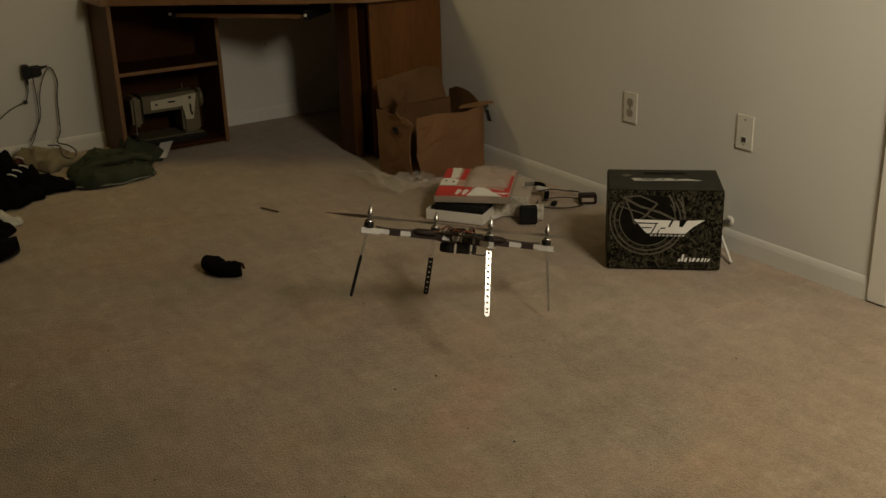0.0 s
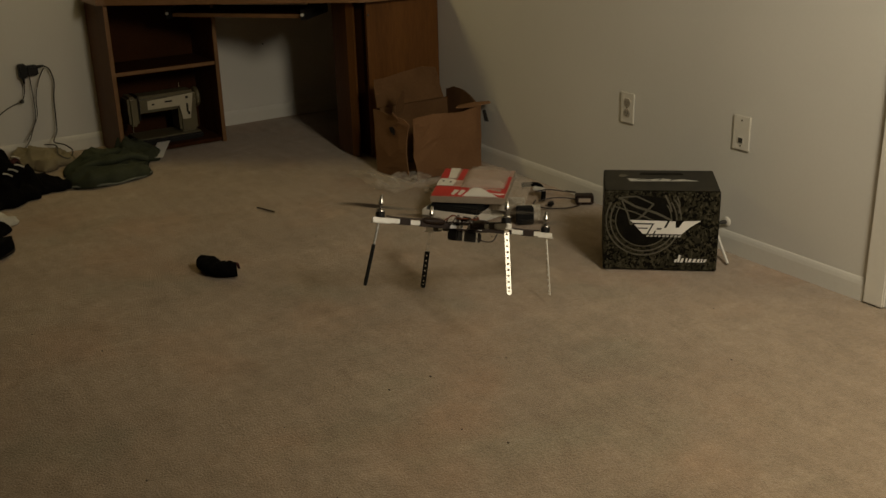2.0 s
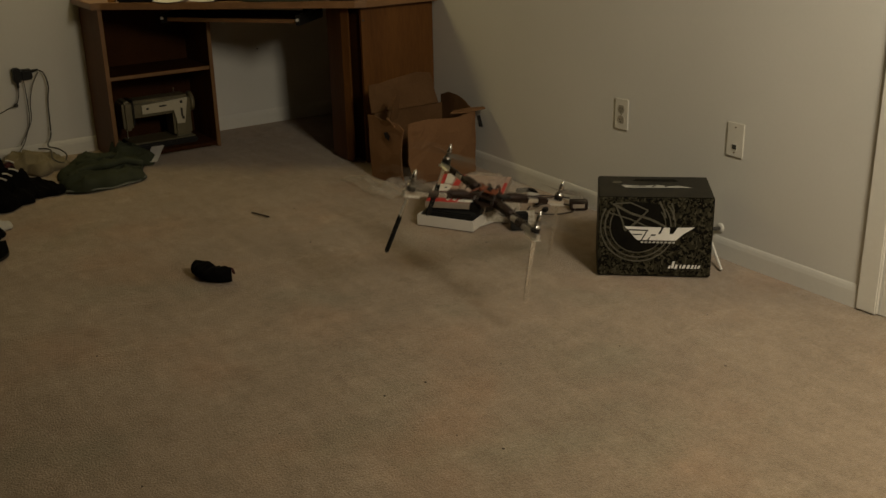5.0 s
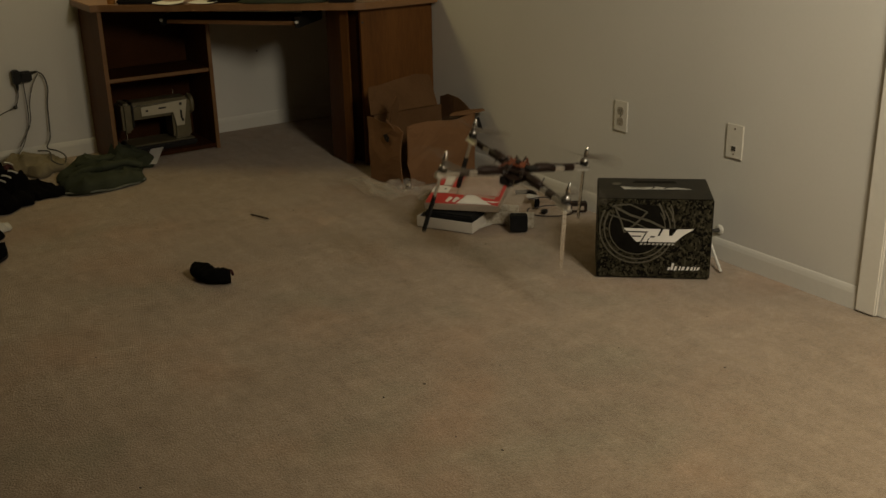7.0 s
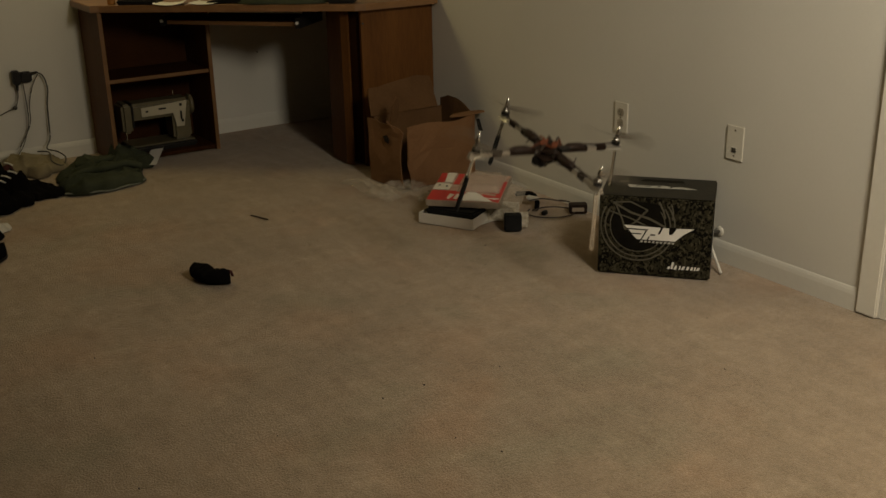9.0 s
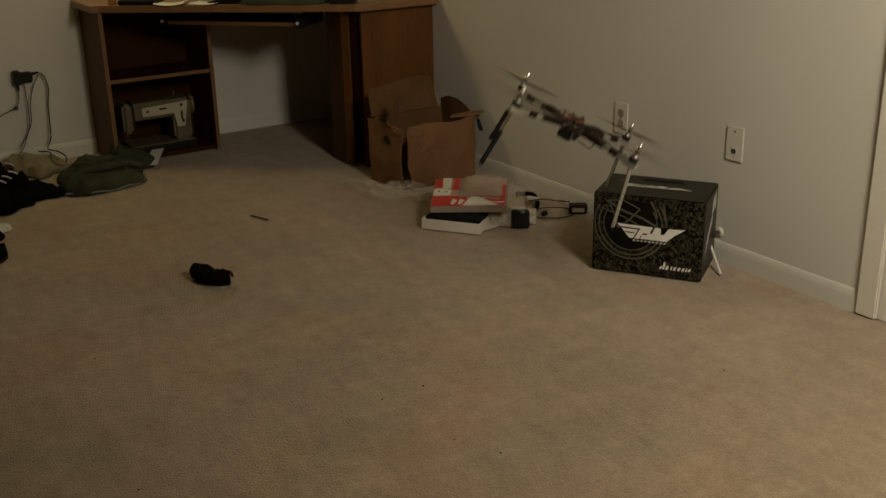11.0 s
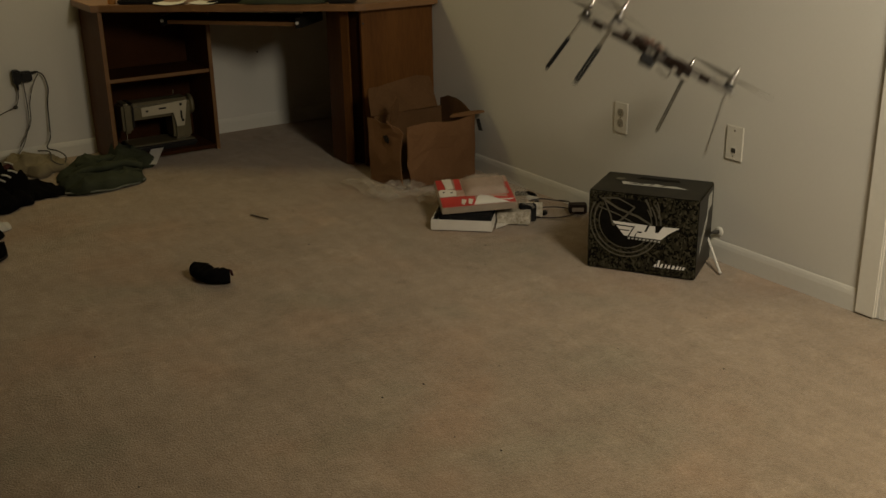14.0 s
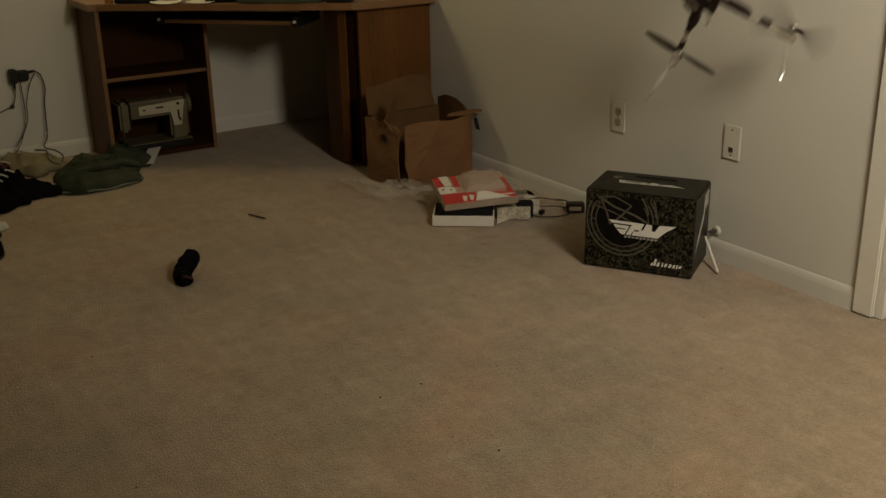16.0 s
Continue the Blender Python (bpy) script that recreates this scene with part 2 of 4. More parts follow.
def bm_lathe(profile, seg=20, bm=None, m=Matrix()):
    """Profile of (radius, height) turned about z."""
    bm = bm or bmesh.new()
    rings = []
    for r, z in profile:
        if r < 1e-6:
            rings.append([bm.verts.new(m @ Vector((0, 0, z)))])
        else:
            rings.append([bm.verts.new(m @ Vector((r * math.cos(2 * math.pi * i / seg), r * math.sin(2 * math.pi * i / seg), z))) for i in range(seg)])
    for a, b in zip(rings, rings[1:]):
        for i in range(seg):
            q = [a[i % len(a)], a[(i + 1) % len(a)], b[(i + 1) % len(b)], b[i % len(b)]]
            q = [v for j, v in enumerate(q) if v not in q[:j]]
            if len(q) > 2:
                bm.faces.new(q)
    for ring, flip in ((rings[0], True), (rings[-1], False)):
        if len(ring) > 2:
            bm.faces.new(ring[::-1] if flip else ring)
    return bm


def bm_tube(points, r, seg=8, bm=None, smooth=4):
    """A round cord along points, rounded by a spline."""
    bm = bm or bmesh.new()
    P = [Vector(p) for p in points]
    if smooth > 1 and len(P) > 2:
        Q = []
        for i in range(len(P) - 1):
            a, b, c, d = P[max(i - 1, 0)], P[i], P[i + 1], P[min(i + 2, len(P) - 1)]
            for s in range(smooth):
                u = s / smooth
                Q.append(0.5 * ((2 * b) + (c - a) * u + (2 * a - 5 * b + 4 * c - d) * u * u + (3 * b - a - 3 * c + d) * u ** 3))
        P = Q + [P[-1]]
    rings = []
    for i, p in enumerate(P):
        d = (P[min(i + 1, len(P) - 1)] - P[max(i - 1, 0)]).normalized()
        s = d.cross(Vector((0, 0, 1)) if abs(d.z) < 0.95 else Vector((1, 0, 0))).normalized()
        u = s.cross(d)
        rings.append([bm.verts.new(p + r * (math.cos(2 * math.pi * k / seg) * s + math.sin(2 * math.pi * k / seg) * u)) for k in range(seg)])
    for a, b in zip(rings, rings[1:]):
        for k in range(seg):
            bm.faces.new((a[k], a[(k + 1) % seg], b[(k + 1) % seg], b[k]))
    bm.faces.new(rings[0][::-1])
    bm.faces.new(rings[-1])
    return bm


def part(name, bm, material, parent=None, label="", m=None, smooth=False):
    me = bpy.data.meshes.new(name)
    bmesh.ops.recalc_face_normals(bm, faces=bm.faces)
    if smooth:
        for f in bm.faces:
            f.smooth = True
    bm.to_mesh(me)
    bm.free()
    me.materials.append(material)
    ob = new(name, me)
    if m is not None:
        ob.matrix_basis = m
    if parent:
        ob.parent = parent
    if label:
        tagged(ob, label)
    return ob


def thing(name, m, label, category, group=""):
    ob = new(name)
    ob.empty_display_size = 0.05
    ob.matrix_basis = m
    return tagged(ob, label, category, group)


def heap(name, cx, cy, rx, ry, h, material, seed, label="", category="", rot=0.0, folds=9.0, parent=None, rag=0.22, z0=0.0, amp=0.5, power=3.4, ply=0.0):
    """Crumpled cloth: a dome with folds, creases and a ragged edge that lies on the floor."""
    bm = bmesh.new()
    na, nr = 96, 26
    rows = []
    for j in range(nr + 1):
        s = j / nr
        ring = []
        for i in range(na):
            a = 2 * math.pi * i / na
            edge = 1 + rag * noise.noise(Vector((1.7 * math.cos(a) + seed, 1.7 * math.sin(a), seed * 0.37))) * 1.6 \
                + rag * 0.35 * noise.noise(Vector((5 * math.cos(a), 5 * math.sin(a) + seed, 2.0)))
            x, y = rx * s * edge * math.cos(a), ry * s * edge * math.sin(a)
            w = noise.noise(Vector((x * folds, y * folds, seed)))
            w2 = noise.noise(Vector((x * folds * 0.45 + 3, y * folds * 0.9, seed + 5)))
            ridge = 1 - abs(noise.noise(Vector((x * folds * 0.8 + w, y * folds * 1.1, seed + 9)))) * 2.2
            r2 = 1 - abs(noise.noise(Vector((x * folds * 2.1 + 2 * w2, y * folds * 1.5 + w, seed + 14)))) * 2.4
            prof = max(0.0, 1 - s ** power) ** (0.7 if power < 5 else 0.5)
            crease = abs(math.sin(y * 34 + 3.2 * w2 + 5 * x * w + seed)) ** 0.6
            z = h * prof * (0.34 + amp * (0.95 * w2 + 0.35 * w) + 0.75 * amp * max(ridge, 0) ** 2 + 0.30 * amp * max(r2, 0) ** 2 + ply * (crease - 0.4)) + 0.007 * (1 - s ** 12)
            ring.append(bm.verts.new((x, y, max(z, 0.002))))
        rows.append(ring)
    for a, b in zip(rows[1:], rows[2:]):
        for i in range(na):
            bm.faces.new((a[i], a[(i + 1) % na], b[(i + 1) % na], b[i]))
    c = bm.verts.new((0, 0, sum(v.co.z for v in rows[1]) / na))
    for i in range(na):
        bm.faces.new((c, rows[1][i], rows[1][(i + 1) % na]))
    low = [bm.verts.new((v.co.x * 0.97, v.co.y * 0.97, 0.0)) for v in rows[-1]]
    for i in range(na):
        bm.faces.new((rows[-1][i], rows[-1][(i + 1) % na], low[(i + 1) % na], low[i]))
    bm.faces.new(low[::-1])
    for v in rows[0]:
        bm.verts.remove(v)
    ob = part(name, bm, material, parent, "", pose(cx, cy, z0, 0, 0, rot), True)
    return tagged(ob, label, category) if category else ob


# ---- setting ----
H = 2.44
# Unseen west and south walls are set far back to weaken bounced light.
XW, YS = -5.4, -7.2
bm = bmesh.new()
nx, ny = 44, 63
grid = [[bm.verts.new((XW - 0.15 + (0.3 - XW) * i / nx, YS - 0.15 + (0.3 - YS) * j / ny, 0.004 * noise.noise(Vector((i * 0.45, j * 0.45, 1))) - 0.004)) for j in range(ny + 1)] for i in range(nx + 1)]
for i in range(nx):
    for j in range(ny):
        bm.faces.new((grid[i][j], grid[i + 1][j], grid[i + 1][j + 1], grid[i][j + 1]))
tagged(part("floor", bm, M_CARPET, smooth=True), "beige cut-pile carpet, trodden and slightly stained", "floor", kind="structure")

DOOR0, DOOR1, DOORH = -3.425, -4.19, 2.05
bm = bm_box(0, 0.12, DOOR0, 0.12, 0, H)
bm_box(0, 0.12, DOOR1, DOOR0, DOORH, H, bm=bm)
bm_box(0, 0.12, YS - 0.12, DOOR1, 0, H, bm=bm)
tagged(part("wall_east", bm, M_WALL), "off-white painted wall with two cover plates", "wall", kind="structure")
tagged(part("wall_north", bm_box(XW, -0.0005, 0, 0.12, 0, H), M_WALL), "off-white painted wall behind the corner desk", "wall", kind="structure")
tagged(part("wall_west", bm_box(XW - 0.12, XW, YS, 0.12, 0, H), M_FARWALL), "plain wall out of view, darkened to cut bounced light", "wall", kind="structure")
tagged(part("wall_south", bm_box(XW - 0.12, -0.0005, YS - 0.12, YS, 0, H), M_FARWALL), "plain wall out of view, darkened to cut bounced light", "wall", kind="structure")
tagged(part("ceiling", bm_box(XW - 0.12, 0.12, YS - 0.12, 0.12, H, H + 0.1), M_CEIL), "plain flat ceiling out of view, darkened to cut bounced light", "ceiling", kind="structure")


def baseboard(name, y0, y1, along="y"):
    pr = [(0, -0.012), (0.008, -0.012), (0.0065, 0.046), (0.0045, 0.058), (0.002, 0.066), (0, 0.069)]
    bm = bmesh.new()
    rings = []
    for s in (y0, y1):
        rings.append([bm.verts.new((-d, s, z) if along == "y" else (s, -d, z)) for d, z in pr])
    k = len(pr)
    for i in range(k):
        bm.faces.new((rings[0][i], rings[0][(i + 1) % k], rings[1][(i + 1) % k], rings[1][i]))
    bm.faces.new(rings[0][::-1])
    bm.faces.new(rings[1])
    return tagged(part(name, bm, M_BASE), "white painted baseboard with rounded top", "baseboard", kind="structure")


baseboard("baseboard", -3.351, -0.014)
baseboard("baseboard", XW, -0.014, "x")

door = thing("door_1", pose(0, 0, 0), "white painted closed door in a plain flat frame", "door")
tagged(door, kind="structure")
CW = 0.068
for a, b in ((DOOR0 + 0.005, DOOR0 + 0.005 + CW), (DOOR1 - 0.005 - CW, DOOR1 - 0.005)):
    bm = bm_box(-0.016, 0.0, a, b, 0, DOORH + CW, 0.004)
    part("casing", bm, M_TRIM, door)
part("casing", bm_box(-0.016, 0.0, DOOR1 - 0.004, DOOR0 + 0.004, DOORH + 0.005, DOORH + CW, 0.004), M_TRIM, door)
bm = bm_box(0.001, 0.12, DOOR0 - 0.018, DOOR0 - 0.001, 0, DOORH)
bm_box(0.001, 0.12, DOOR1 + 0.001, DOOR1 + 0.018, 0, DOORH, bm=bm)
part("jamb", bm, M_TRIM, door)
bm = bm_box(0.03, 0.065, DOOR1 + 0.021, DOOR0 - 0.021, 0.012, DOORH - 0.003, 0.002)
for z0, z1 in ((0.2, 0.95), (1.1, 1.9)):
    bm_box(0.026, 0.0305, DOOR1 + 0.13, DOOR0 - 0.13, z0, z1, 0.002, bm)
part("door_slab", bm, M_TRIM, door)


# ---- wall plates ----
def wall_plate(y, z, kind):
    ob = thing("wall_outlet" if kind == "duplex" else "wall_jack", pose(0, y, z),
               "white duplex power outlet plate on the wall" if kind == "duplex" else "white cover plate with one small dark jack", "outlet" if kind == "duplex" else "wall jack")
    part("cover_plate", bm_box(-0.006, 0.0, -0.036, 0.036, -0.058, 0.058, 0.0028), M_PLATE, ob)
    if kind == "duplex":
        for s in (0.0195, -0.0195):
            pts = [(0.0165 * math.cos(a), s + 0.0145 * max(-0.82, min(0.82, math.sin(a))) / 0.82) for a in [i * math.pi / 10 for i in range(20)]]
            rc = part("socket", bm_prism(pts, 0.0, 0.0016), surf_socket, ob, m=Matrix(((0, 0, -1, -0.0062), (1, 0, 0, 0), (0, 1, 0, 0), (0, 0, 0, 1))))
            bm = bmesh.new()
            for dy, h in ((-0.006, 0.008), (0.006, 0.0065)):
                bm_box(dy - 0.0011, dy + 0.0011, s + 0.002 - h / 2, s + 0.002 + h / 2, 0.0017, 0.0024, bm=bm)
            bm_box(-0.0022, 0.0022, s - 0.0095, s - 0.0055, 0.0017, 0.0024, bm=bm)
            part("slots", bm, M_SLOT, rc)
        part("screw", bm_lathe([(0.0032, 0), (0.0032, 0.001), (0.0, 0.0014)], 12), M_CHROME, ob, m=pose(-0.0062, 0, 0, 0, -90, 0))
    else:
        bm = bm_box(-0.0075, -0.0058, -0.011, 0.011, -0.034, -0.012, 0.0008)
        jk = part("jack", bm, M_PLATE, ob)
        part("jack_opening", bm_box(-0.0085, -0.0076, -0.0085, 0.0085, -0.031, -0.016), M_SLOT, jk)
        for z in (0.042, -0.042):
            part("screw", bm_lathe([(0.003, 0), (0.003, 0.001), (0.0, 0.0014)], 12), M_CHROME, ob, m=pose(-0.0062, 0, z, 0, -90, 0))
    return ob


surf_socket = surf("socket_face", (0.30, 0.27, 0.21), (0.38, 0.34, 0.27), 10, 120, 0.45)
wall_plate(-2.300, 0.400, "duplex")
wall_plate(-2.838, 0.412, "jack")

# cable outlet low on the wall with a white lead
cx = thing("coax_outlet", pose(-0.014, -2.80, 0.098), "small round metal cable outlet on the wall", "cable outlet")
part("flange", bm_lathe([(0.017, 0), (0.017, 0.003), (0.012, 0.006), (0.0, 0.006)], 18), M_PLATE, cx, m=pose(0.0135, 0, 0, 0, -90, 0), smooth=True)
part("connector", bm_lathe([(0.0065, 0), (0.0065, 0.03), (0.0045, 0.032), (0.0045, 0.045), (0.0, 0.045)], 12), M_SLOT, cx, "dark metal connector", pose(0.008, 0, 0, 0, -80, 12))
part("lead", bm_tube([(-0.036, 0.005, -0.013), (-0.048, -0.02, -0.032), (-0.071, -0.07, -0.07), (-0.090, -0.108, -0.094)], 0.0045), M_WHITECABLE, cx, "short stiff white lead down to the carpet", smooth=True)


# ---- corner desk ----
desk = thing("corner_desk", pose(0, 0, 0), "wood-laminate corner desk with open shelf cabinet and keyboard tray", "desk")
top = [(-1.335, -0.005), (-0.005, -0.005), (-0.005, -1.088), (-0.375, -1.088), (-0.42, -1.07), (-1.27, -0.362), (-1.30, -0.338), (-1.335, -0.33)]
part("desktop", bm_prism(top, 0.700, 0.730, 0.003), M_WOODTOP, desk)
ZT = 0.6995
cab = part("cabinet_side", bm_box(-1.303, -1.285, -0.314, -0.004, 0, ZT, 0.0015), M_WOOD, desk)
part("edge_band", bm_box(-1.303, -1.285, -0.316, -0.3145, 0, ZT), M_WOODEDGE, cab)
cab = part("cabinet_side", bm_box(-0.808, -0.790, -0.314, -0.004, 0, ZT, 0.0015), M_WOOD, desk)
part("edge_band", bm_box(-0.808, -0.790, -0.316, -0.3145, 0, ZT), M_WOODEDGE, cab)
# Inner boards take the wood tone that has shade painted in.
part("shaded_cabinet_back", bm_box(-1.2845, -0.8085, -0.012, -0.005, 0.02, ZT), M_WOODSHADE, desk)
sh = part("shelf", bm_box(-1.2845, -0.8085, -0.302, -0.0125, 0.376, 0.392, 0.001), M_WOODSHADE, desk)
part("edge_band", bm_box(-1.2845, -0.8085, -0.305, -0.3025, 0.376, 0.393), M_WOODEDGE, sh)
part("cabinet_floor", bm_box(-1.2845, -0.8085, -0.302, -0.0125, 0.004, 0.022, 0.001), M_WOODSHADE, desk)
# right-hand pedestal: end panel, narrow stile and recess, its shade put into the wood colour
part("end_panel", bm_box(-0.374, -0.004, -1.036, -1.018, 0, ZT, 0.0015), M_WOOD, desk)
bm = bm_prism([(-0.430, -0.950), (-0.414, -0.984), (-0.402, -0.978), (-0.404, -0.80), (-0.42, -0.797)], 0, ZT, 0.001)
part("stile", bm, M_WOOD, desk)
part("recess_back", bm_prism([(-0.401, -0.80), (-0.392, -0.80), (-0.352, -1.017), (-0.361, -1.017)], 0.003, ZT), M_WOODSHADE, desk)
part("dowel", bm_lathe([(0.004, 0), (0.004, 0.006), (0, 0.007)], 10), M_SLOT, desk, m=pose(-0.366, -1.036, 0.640, 90, 0, 0))
# keyboard tray on slides, its wood darkened for the shade under the desktop
d = Vector((0.43, -0.48, 0)).normalized()
ang = math.degrees(math.atan2(d.y, d.x))
KM = pose(-0.785, -0.57, 0.632, 0, 0, ang)
tr = part("keyboard_tray", bm_box(-0.315, 0.315, 0.0, 0.30, -0.009, 0.007, 0.001), M_WOODSHADE, desk, m=KM)
part("edge_band", bm_box(-0.315, 0.315, -0.0025, -0.0005, -0.009, 0.008), M_WOODEDGE, tr)
for s in (-1, 1):
    x = s * 0.331
    bm = bm_box(x - 0.011, x + 0.011, -0.018, 0.26, -0.016, 0.030, 0.001)
    rl = part("slide_rail", bm, M_BLACKPL, tr)
    part("hanger", bm_box(x - 0.006, x + 0.006, 0.06, 0.18, 0.030, 0.067), M_BLACKPL, tr)
    part("roller", bm_lathe([(0.006, 0), (0.007, 0.002), (0.007, 0.010), (0, 0.011)], 12), M_PLATE, tr, "small pale roller at the rail end", pose(x, -0.018, 0.008, 90, 0, 0))

# ---- on the desk ----
ZD = 0.7305


def sheet(x, y, w, h, rz, material, label, curl, category="paper"):
    bm = bmesh.new()
    n = 8
    g = [[bm.verts.new((w * (i / n - 0.5), h * (j / n - 0.5), 0.0015 + curl * ((i / n - 0.5) ** 2 * 4) * (0.6 + 0.4 * noise.noise(Vector((i * 0.7, j * 0.7, x * 9)))))) for j in range(n + 1)] for i in range(n + 1)]
    for i in range(n):
        for j in range(n):
            bm.faces.new((g[i][j], g[i + 1][j], g[i + 1][j + 1], g[i][j + 1]))
    r = bmesh.ops.extrude_face_region(bm, geom=bm.faces[:])
    for v in r["geom"]:
        if isinstance(v, bmesh.types.BMVert):
            v.co.z += 0.0012
    ob = part("paper_sheet", bm, material, m=pose(x, y, ZD, 0, 0, rz), smooth=False)
    return tagged(ob, label, category)


sheet(-1.035, -0.515, 0.13, 0.11, -30, M_PAPER, "crumpled white paper lying on the desk", 0.014)
sheet(-0.905, -0.60, 0.12, 0.10, -50, M_PAPER, "white paper sheet on the desk", 0.008)
heap("folded_cloth", -0.64, -0.80, 0.22, 0.065, 0.035, M_GREEN, 3.3, "dark green folded cloth lying along the desk edge", "cloth", -40, z0=ZD)
heap("folded_cloth", -0.80, -0.63, 0.10, 0.06, 0.026, M_BLACKCLOTH, 4.6, "small dark cloth bundle on the desk", "cloth", -40, z0=ZD)
bk = part("black_case", bm_box(-0.09, 0.09, -0.05, 0.05, 0, 0.022, 0.006), M_BLACKPL, m=pose(-1.13, -0.40, ZD, 0, 0, -38))
tagged(bk, "flat black plastic case on the desk", "case")
bk = part("black_case", bm_box(-0.06, 0.06, -0.045, 0.045, 0, 0.03, 0.006), M_BLACKPL, m=pose(-0.43, -0.985, ZD, 0, 0, -38))
tagged(bk, "small black plastic case near the desk corner", "case")
jar = thing("amber_jar", pose(-1.235, -0.325, ZD), "small amber jar with pale lid on the desk", "jar")
part("jar_body", bm_lathe([(0.0, 0), (0.017, 0), (0.018, 0.003), (0.018, 0.04), (0.014, 0.046), (0, 0.046)], 18), M_AMBER, jar, smooth=True)
part("lid", bm_lathe([(0.016, 0.0462), (0.016, 0.056), (0.0, 0.057)], 18), M_PLATE, jar)

# ---- sewing machine in the cabinet ----
sm = thing("sewing_machine", pose(-1.03, -0.175, 0.0225), "old cream enamel sewing machine standing inside the cabinet", "sewing machine")
part("bed", bm_box(-0.185, 0.150, -0.085, 0.085, 0.0, 0.030, 0.008), M_BLACKPL, sm, "dark machine bed")
part("bed_plate", bm_box(-0.170, 0.140, -0.080, 0.080, 0.0305, 0.036, 0.002), M_ENAMEL, sm)
part("pillar", bm_prism([(0.045, -0.062), (0.135, -0.062), (0.135, 0.062), (0.045, 0.062)], 0.0365, 0.20, 0.012), M_ENAMEL, sm)
part("arm", bm_box(-0.155, 0.140, -0.058, 0.058, 0.150, 0.232, 0.016), M_ENAMEL, sm)
part("head", bm_box(-0.195, -0.148, -0.060, 0.060, 0.095, 0.236, 0.012), M_ENAMEL, sm)
part("needle_bar", bm_lathe([(0.004, 0.05), (0.004, 0.10), (0, 0.10)], 10), M_CHROME, sm, m=pose(-0.172, -0.01, 0))
part("seam", bm_box(-0.1475, -0.1415, -0.0605, 0.0605, 0.120, 0.2365), M_BLACKPL, sm)
fp = part("face_panel", bm_prism([(-0.105, 0.168), (0.048, 0.168), (0.060, 0.100), (0.098, 0.100), (0.120, 0.222), (-0.105, 0.210)], 0, 0.004, 0.001), M_ENAMELPALE, sm, "pale stepped front panel", Matrix(((1, 0, 0, 0), (0, 0, -1, -0.0625), (0, 1, 0, 0), (0, 0, 0, 1))))
for x, y, w, h in ((-0.080, 0.192, 0.012, 0.008), (-0.005, 0.197, 0.036, 0.007), (0.086, 0.205, 0.012, 0.012), (0.085, 0.155, 0.008, 0.040), (0.090, 0.128, 0.010, 0.014)):
    part("dial", bm_box(x - w / 2, x + w / 2, y - h / 2, y + h / 2, 0.0045, 0.010, 0.001), M_BLACKPL, fp)
hw = part("handwheel", bm_lathe([(0.0, 0), (0.030, 0), (0.046, 0.004), (0.050, 0.012), (0.046, 0.022), (0.025, 0.024), (0.016, 0.03), (0, 0.03)], 28), M_ENAMEL, sm, m=pose(0.1405, 0, 0.188, 0, 90, 0), smooth=True)
part("spool_pin", bm_lathe([(0.003, 0.236), (0.003, 0.262), (0, 0.262)], 8), M_CHROME, sm, m=pose(0.085, 0.02, 0))

nl = part("wall_nail", bm_lathe([(0.0, 0), (0.004, 0.0), (0.004, 0.006), (0.0, 0.008)], 10), M_SLOT, m=pose(-0.425, 0.001, 0.393, 90, 0, 0))
tagged(nl, "small dark nail head in the wall", "nail")

# ---- adapter and cables on the north wall ----
ad = thing("power_adapter", pose(-1.593, -0.008, 0.405), "black power adapters plugged into a wall outlet", "power adapter")
part("cover_plate", bm_box(-0.036, 0.034, 0.002, 0.0078, -0.085, 0.020, 0.002), M_PLATE, ad)
part("adapter_body", bm_box(-0.050, -0.018, -0.045, 0.0015, -0.030, 0.034, 0.005), M_BLACKPL, ad)
part("adapter_body", bm_box(-0.017, 0.034, -0.038, 0.0015, -0.024, 0.024, 0.006), M_BLACKPL, ad)
part("plug_tip", bm_lathe([(0.008, 0), (0.006, 0.02), (0.004, 0.032), (0, 0.033)], 10), M_BLACKPL, ad, m=pose(0.033, -0.02, 0.012, 0, 82, 0))
part("strain_relief", bm_lathe([(0.007, 0), (0.005, -0.03), (0, -0.031)], 10), M_BLACKPL, ad, m=pose(-0.034, -0.022, -0.028))


def cable(pts, r, material, label):
    return tagged(part("cable", bm_tube(pts, r, 7, smooth=5), material, smooth=True), label, "cable", "cables lying about")


cable([(-1.627, -0.03, 0.35), (-1.632, -0.03, 0.31), (-1.650, -0.03, 0.272), (-1.69, -0.035, 0.258), (-1.74, -0.04, 0.235), (-1.83, -0.05, 0.17), (-1.95, -0.06, 0.08)], 0.0026, M_CABLE, "thin grey cable sagging along the wall")
kn = part("cable_knot", bm_lathe([(0, -0.010), (0.008, -0.007), (0.011, 0), (0.008, 0.007), (0, 0.010)], 12), M_SLOT, m=pose(-1.650, -0.031, 0.270), smooth=True)
tagged(kn, "small dark knot in the cable", "cable knot")
cable([(-1.60, -0.03, 0.385), (-1.598, -0.03, 0.30), (-1.60, -0.03, 0.20), (-1.62, -0.035, 0.14), (-1.66, -0.06, 0.075), (-1.73, -0.09, 0.03), (-1.80, -0.12, 0.006)], 0.0023, M_CABLE, "thin grey cable hanging down the wall")
cable([(-1.53, -0.03, 0.412), (-1.56, -0.028, 0.36), (-1.585, -0.028, 0.28), (-1.592, -0.03, 0.20), (-1.615, -0.032, 0.15), (-1.66, -0.05, 0.09)], 0.0023, M_CABLE, "thin grey cable hanging down the wall")
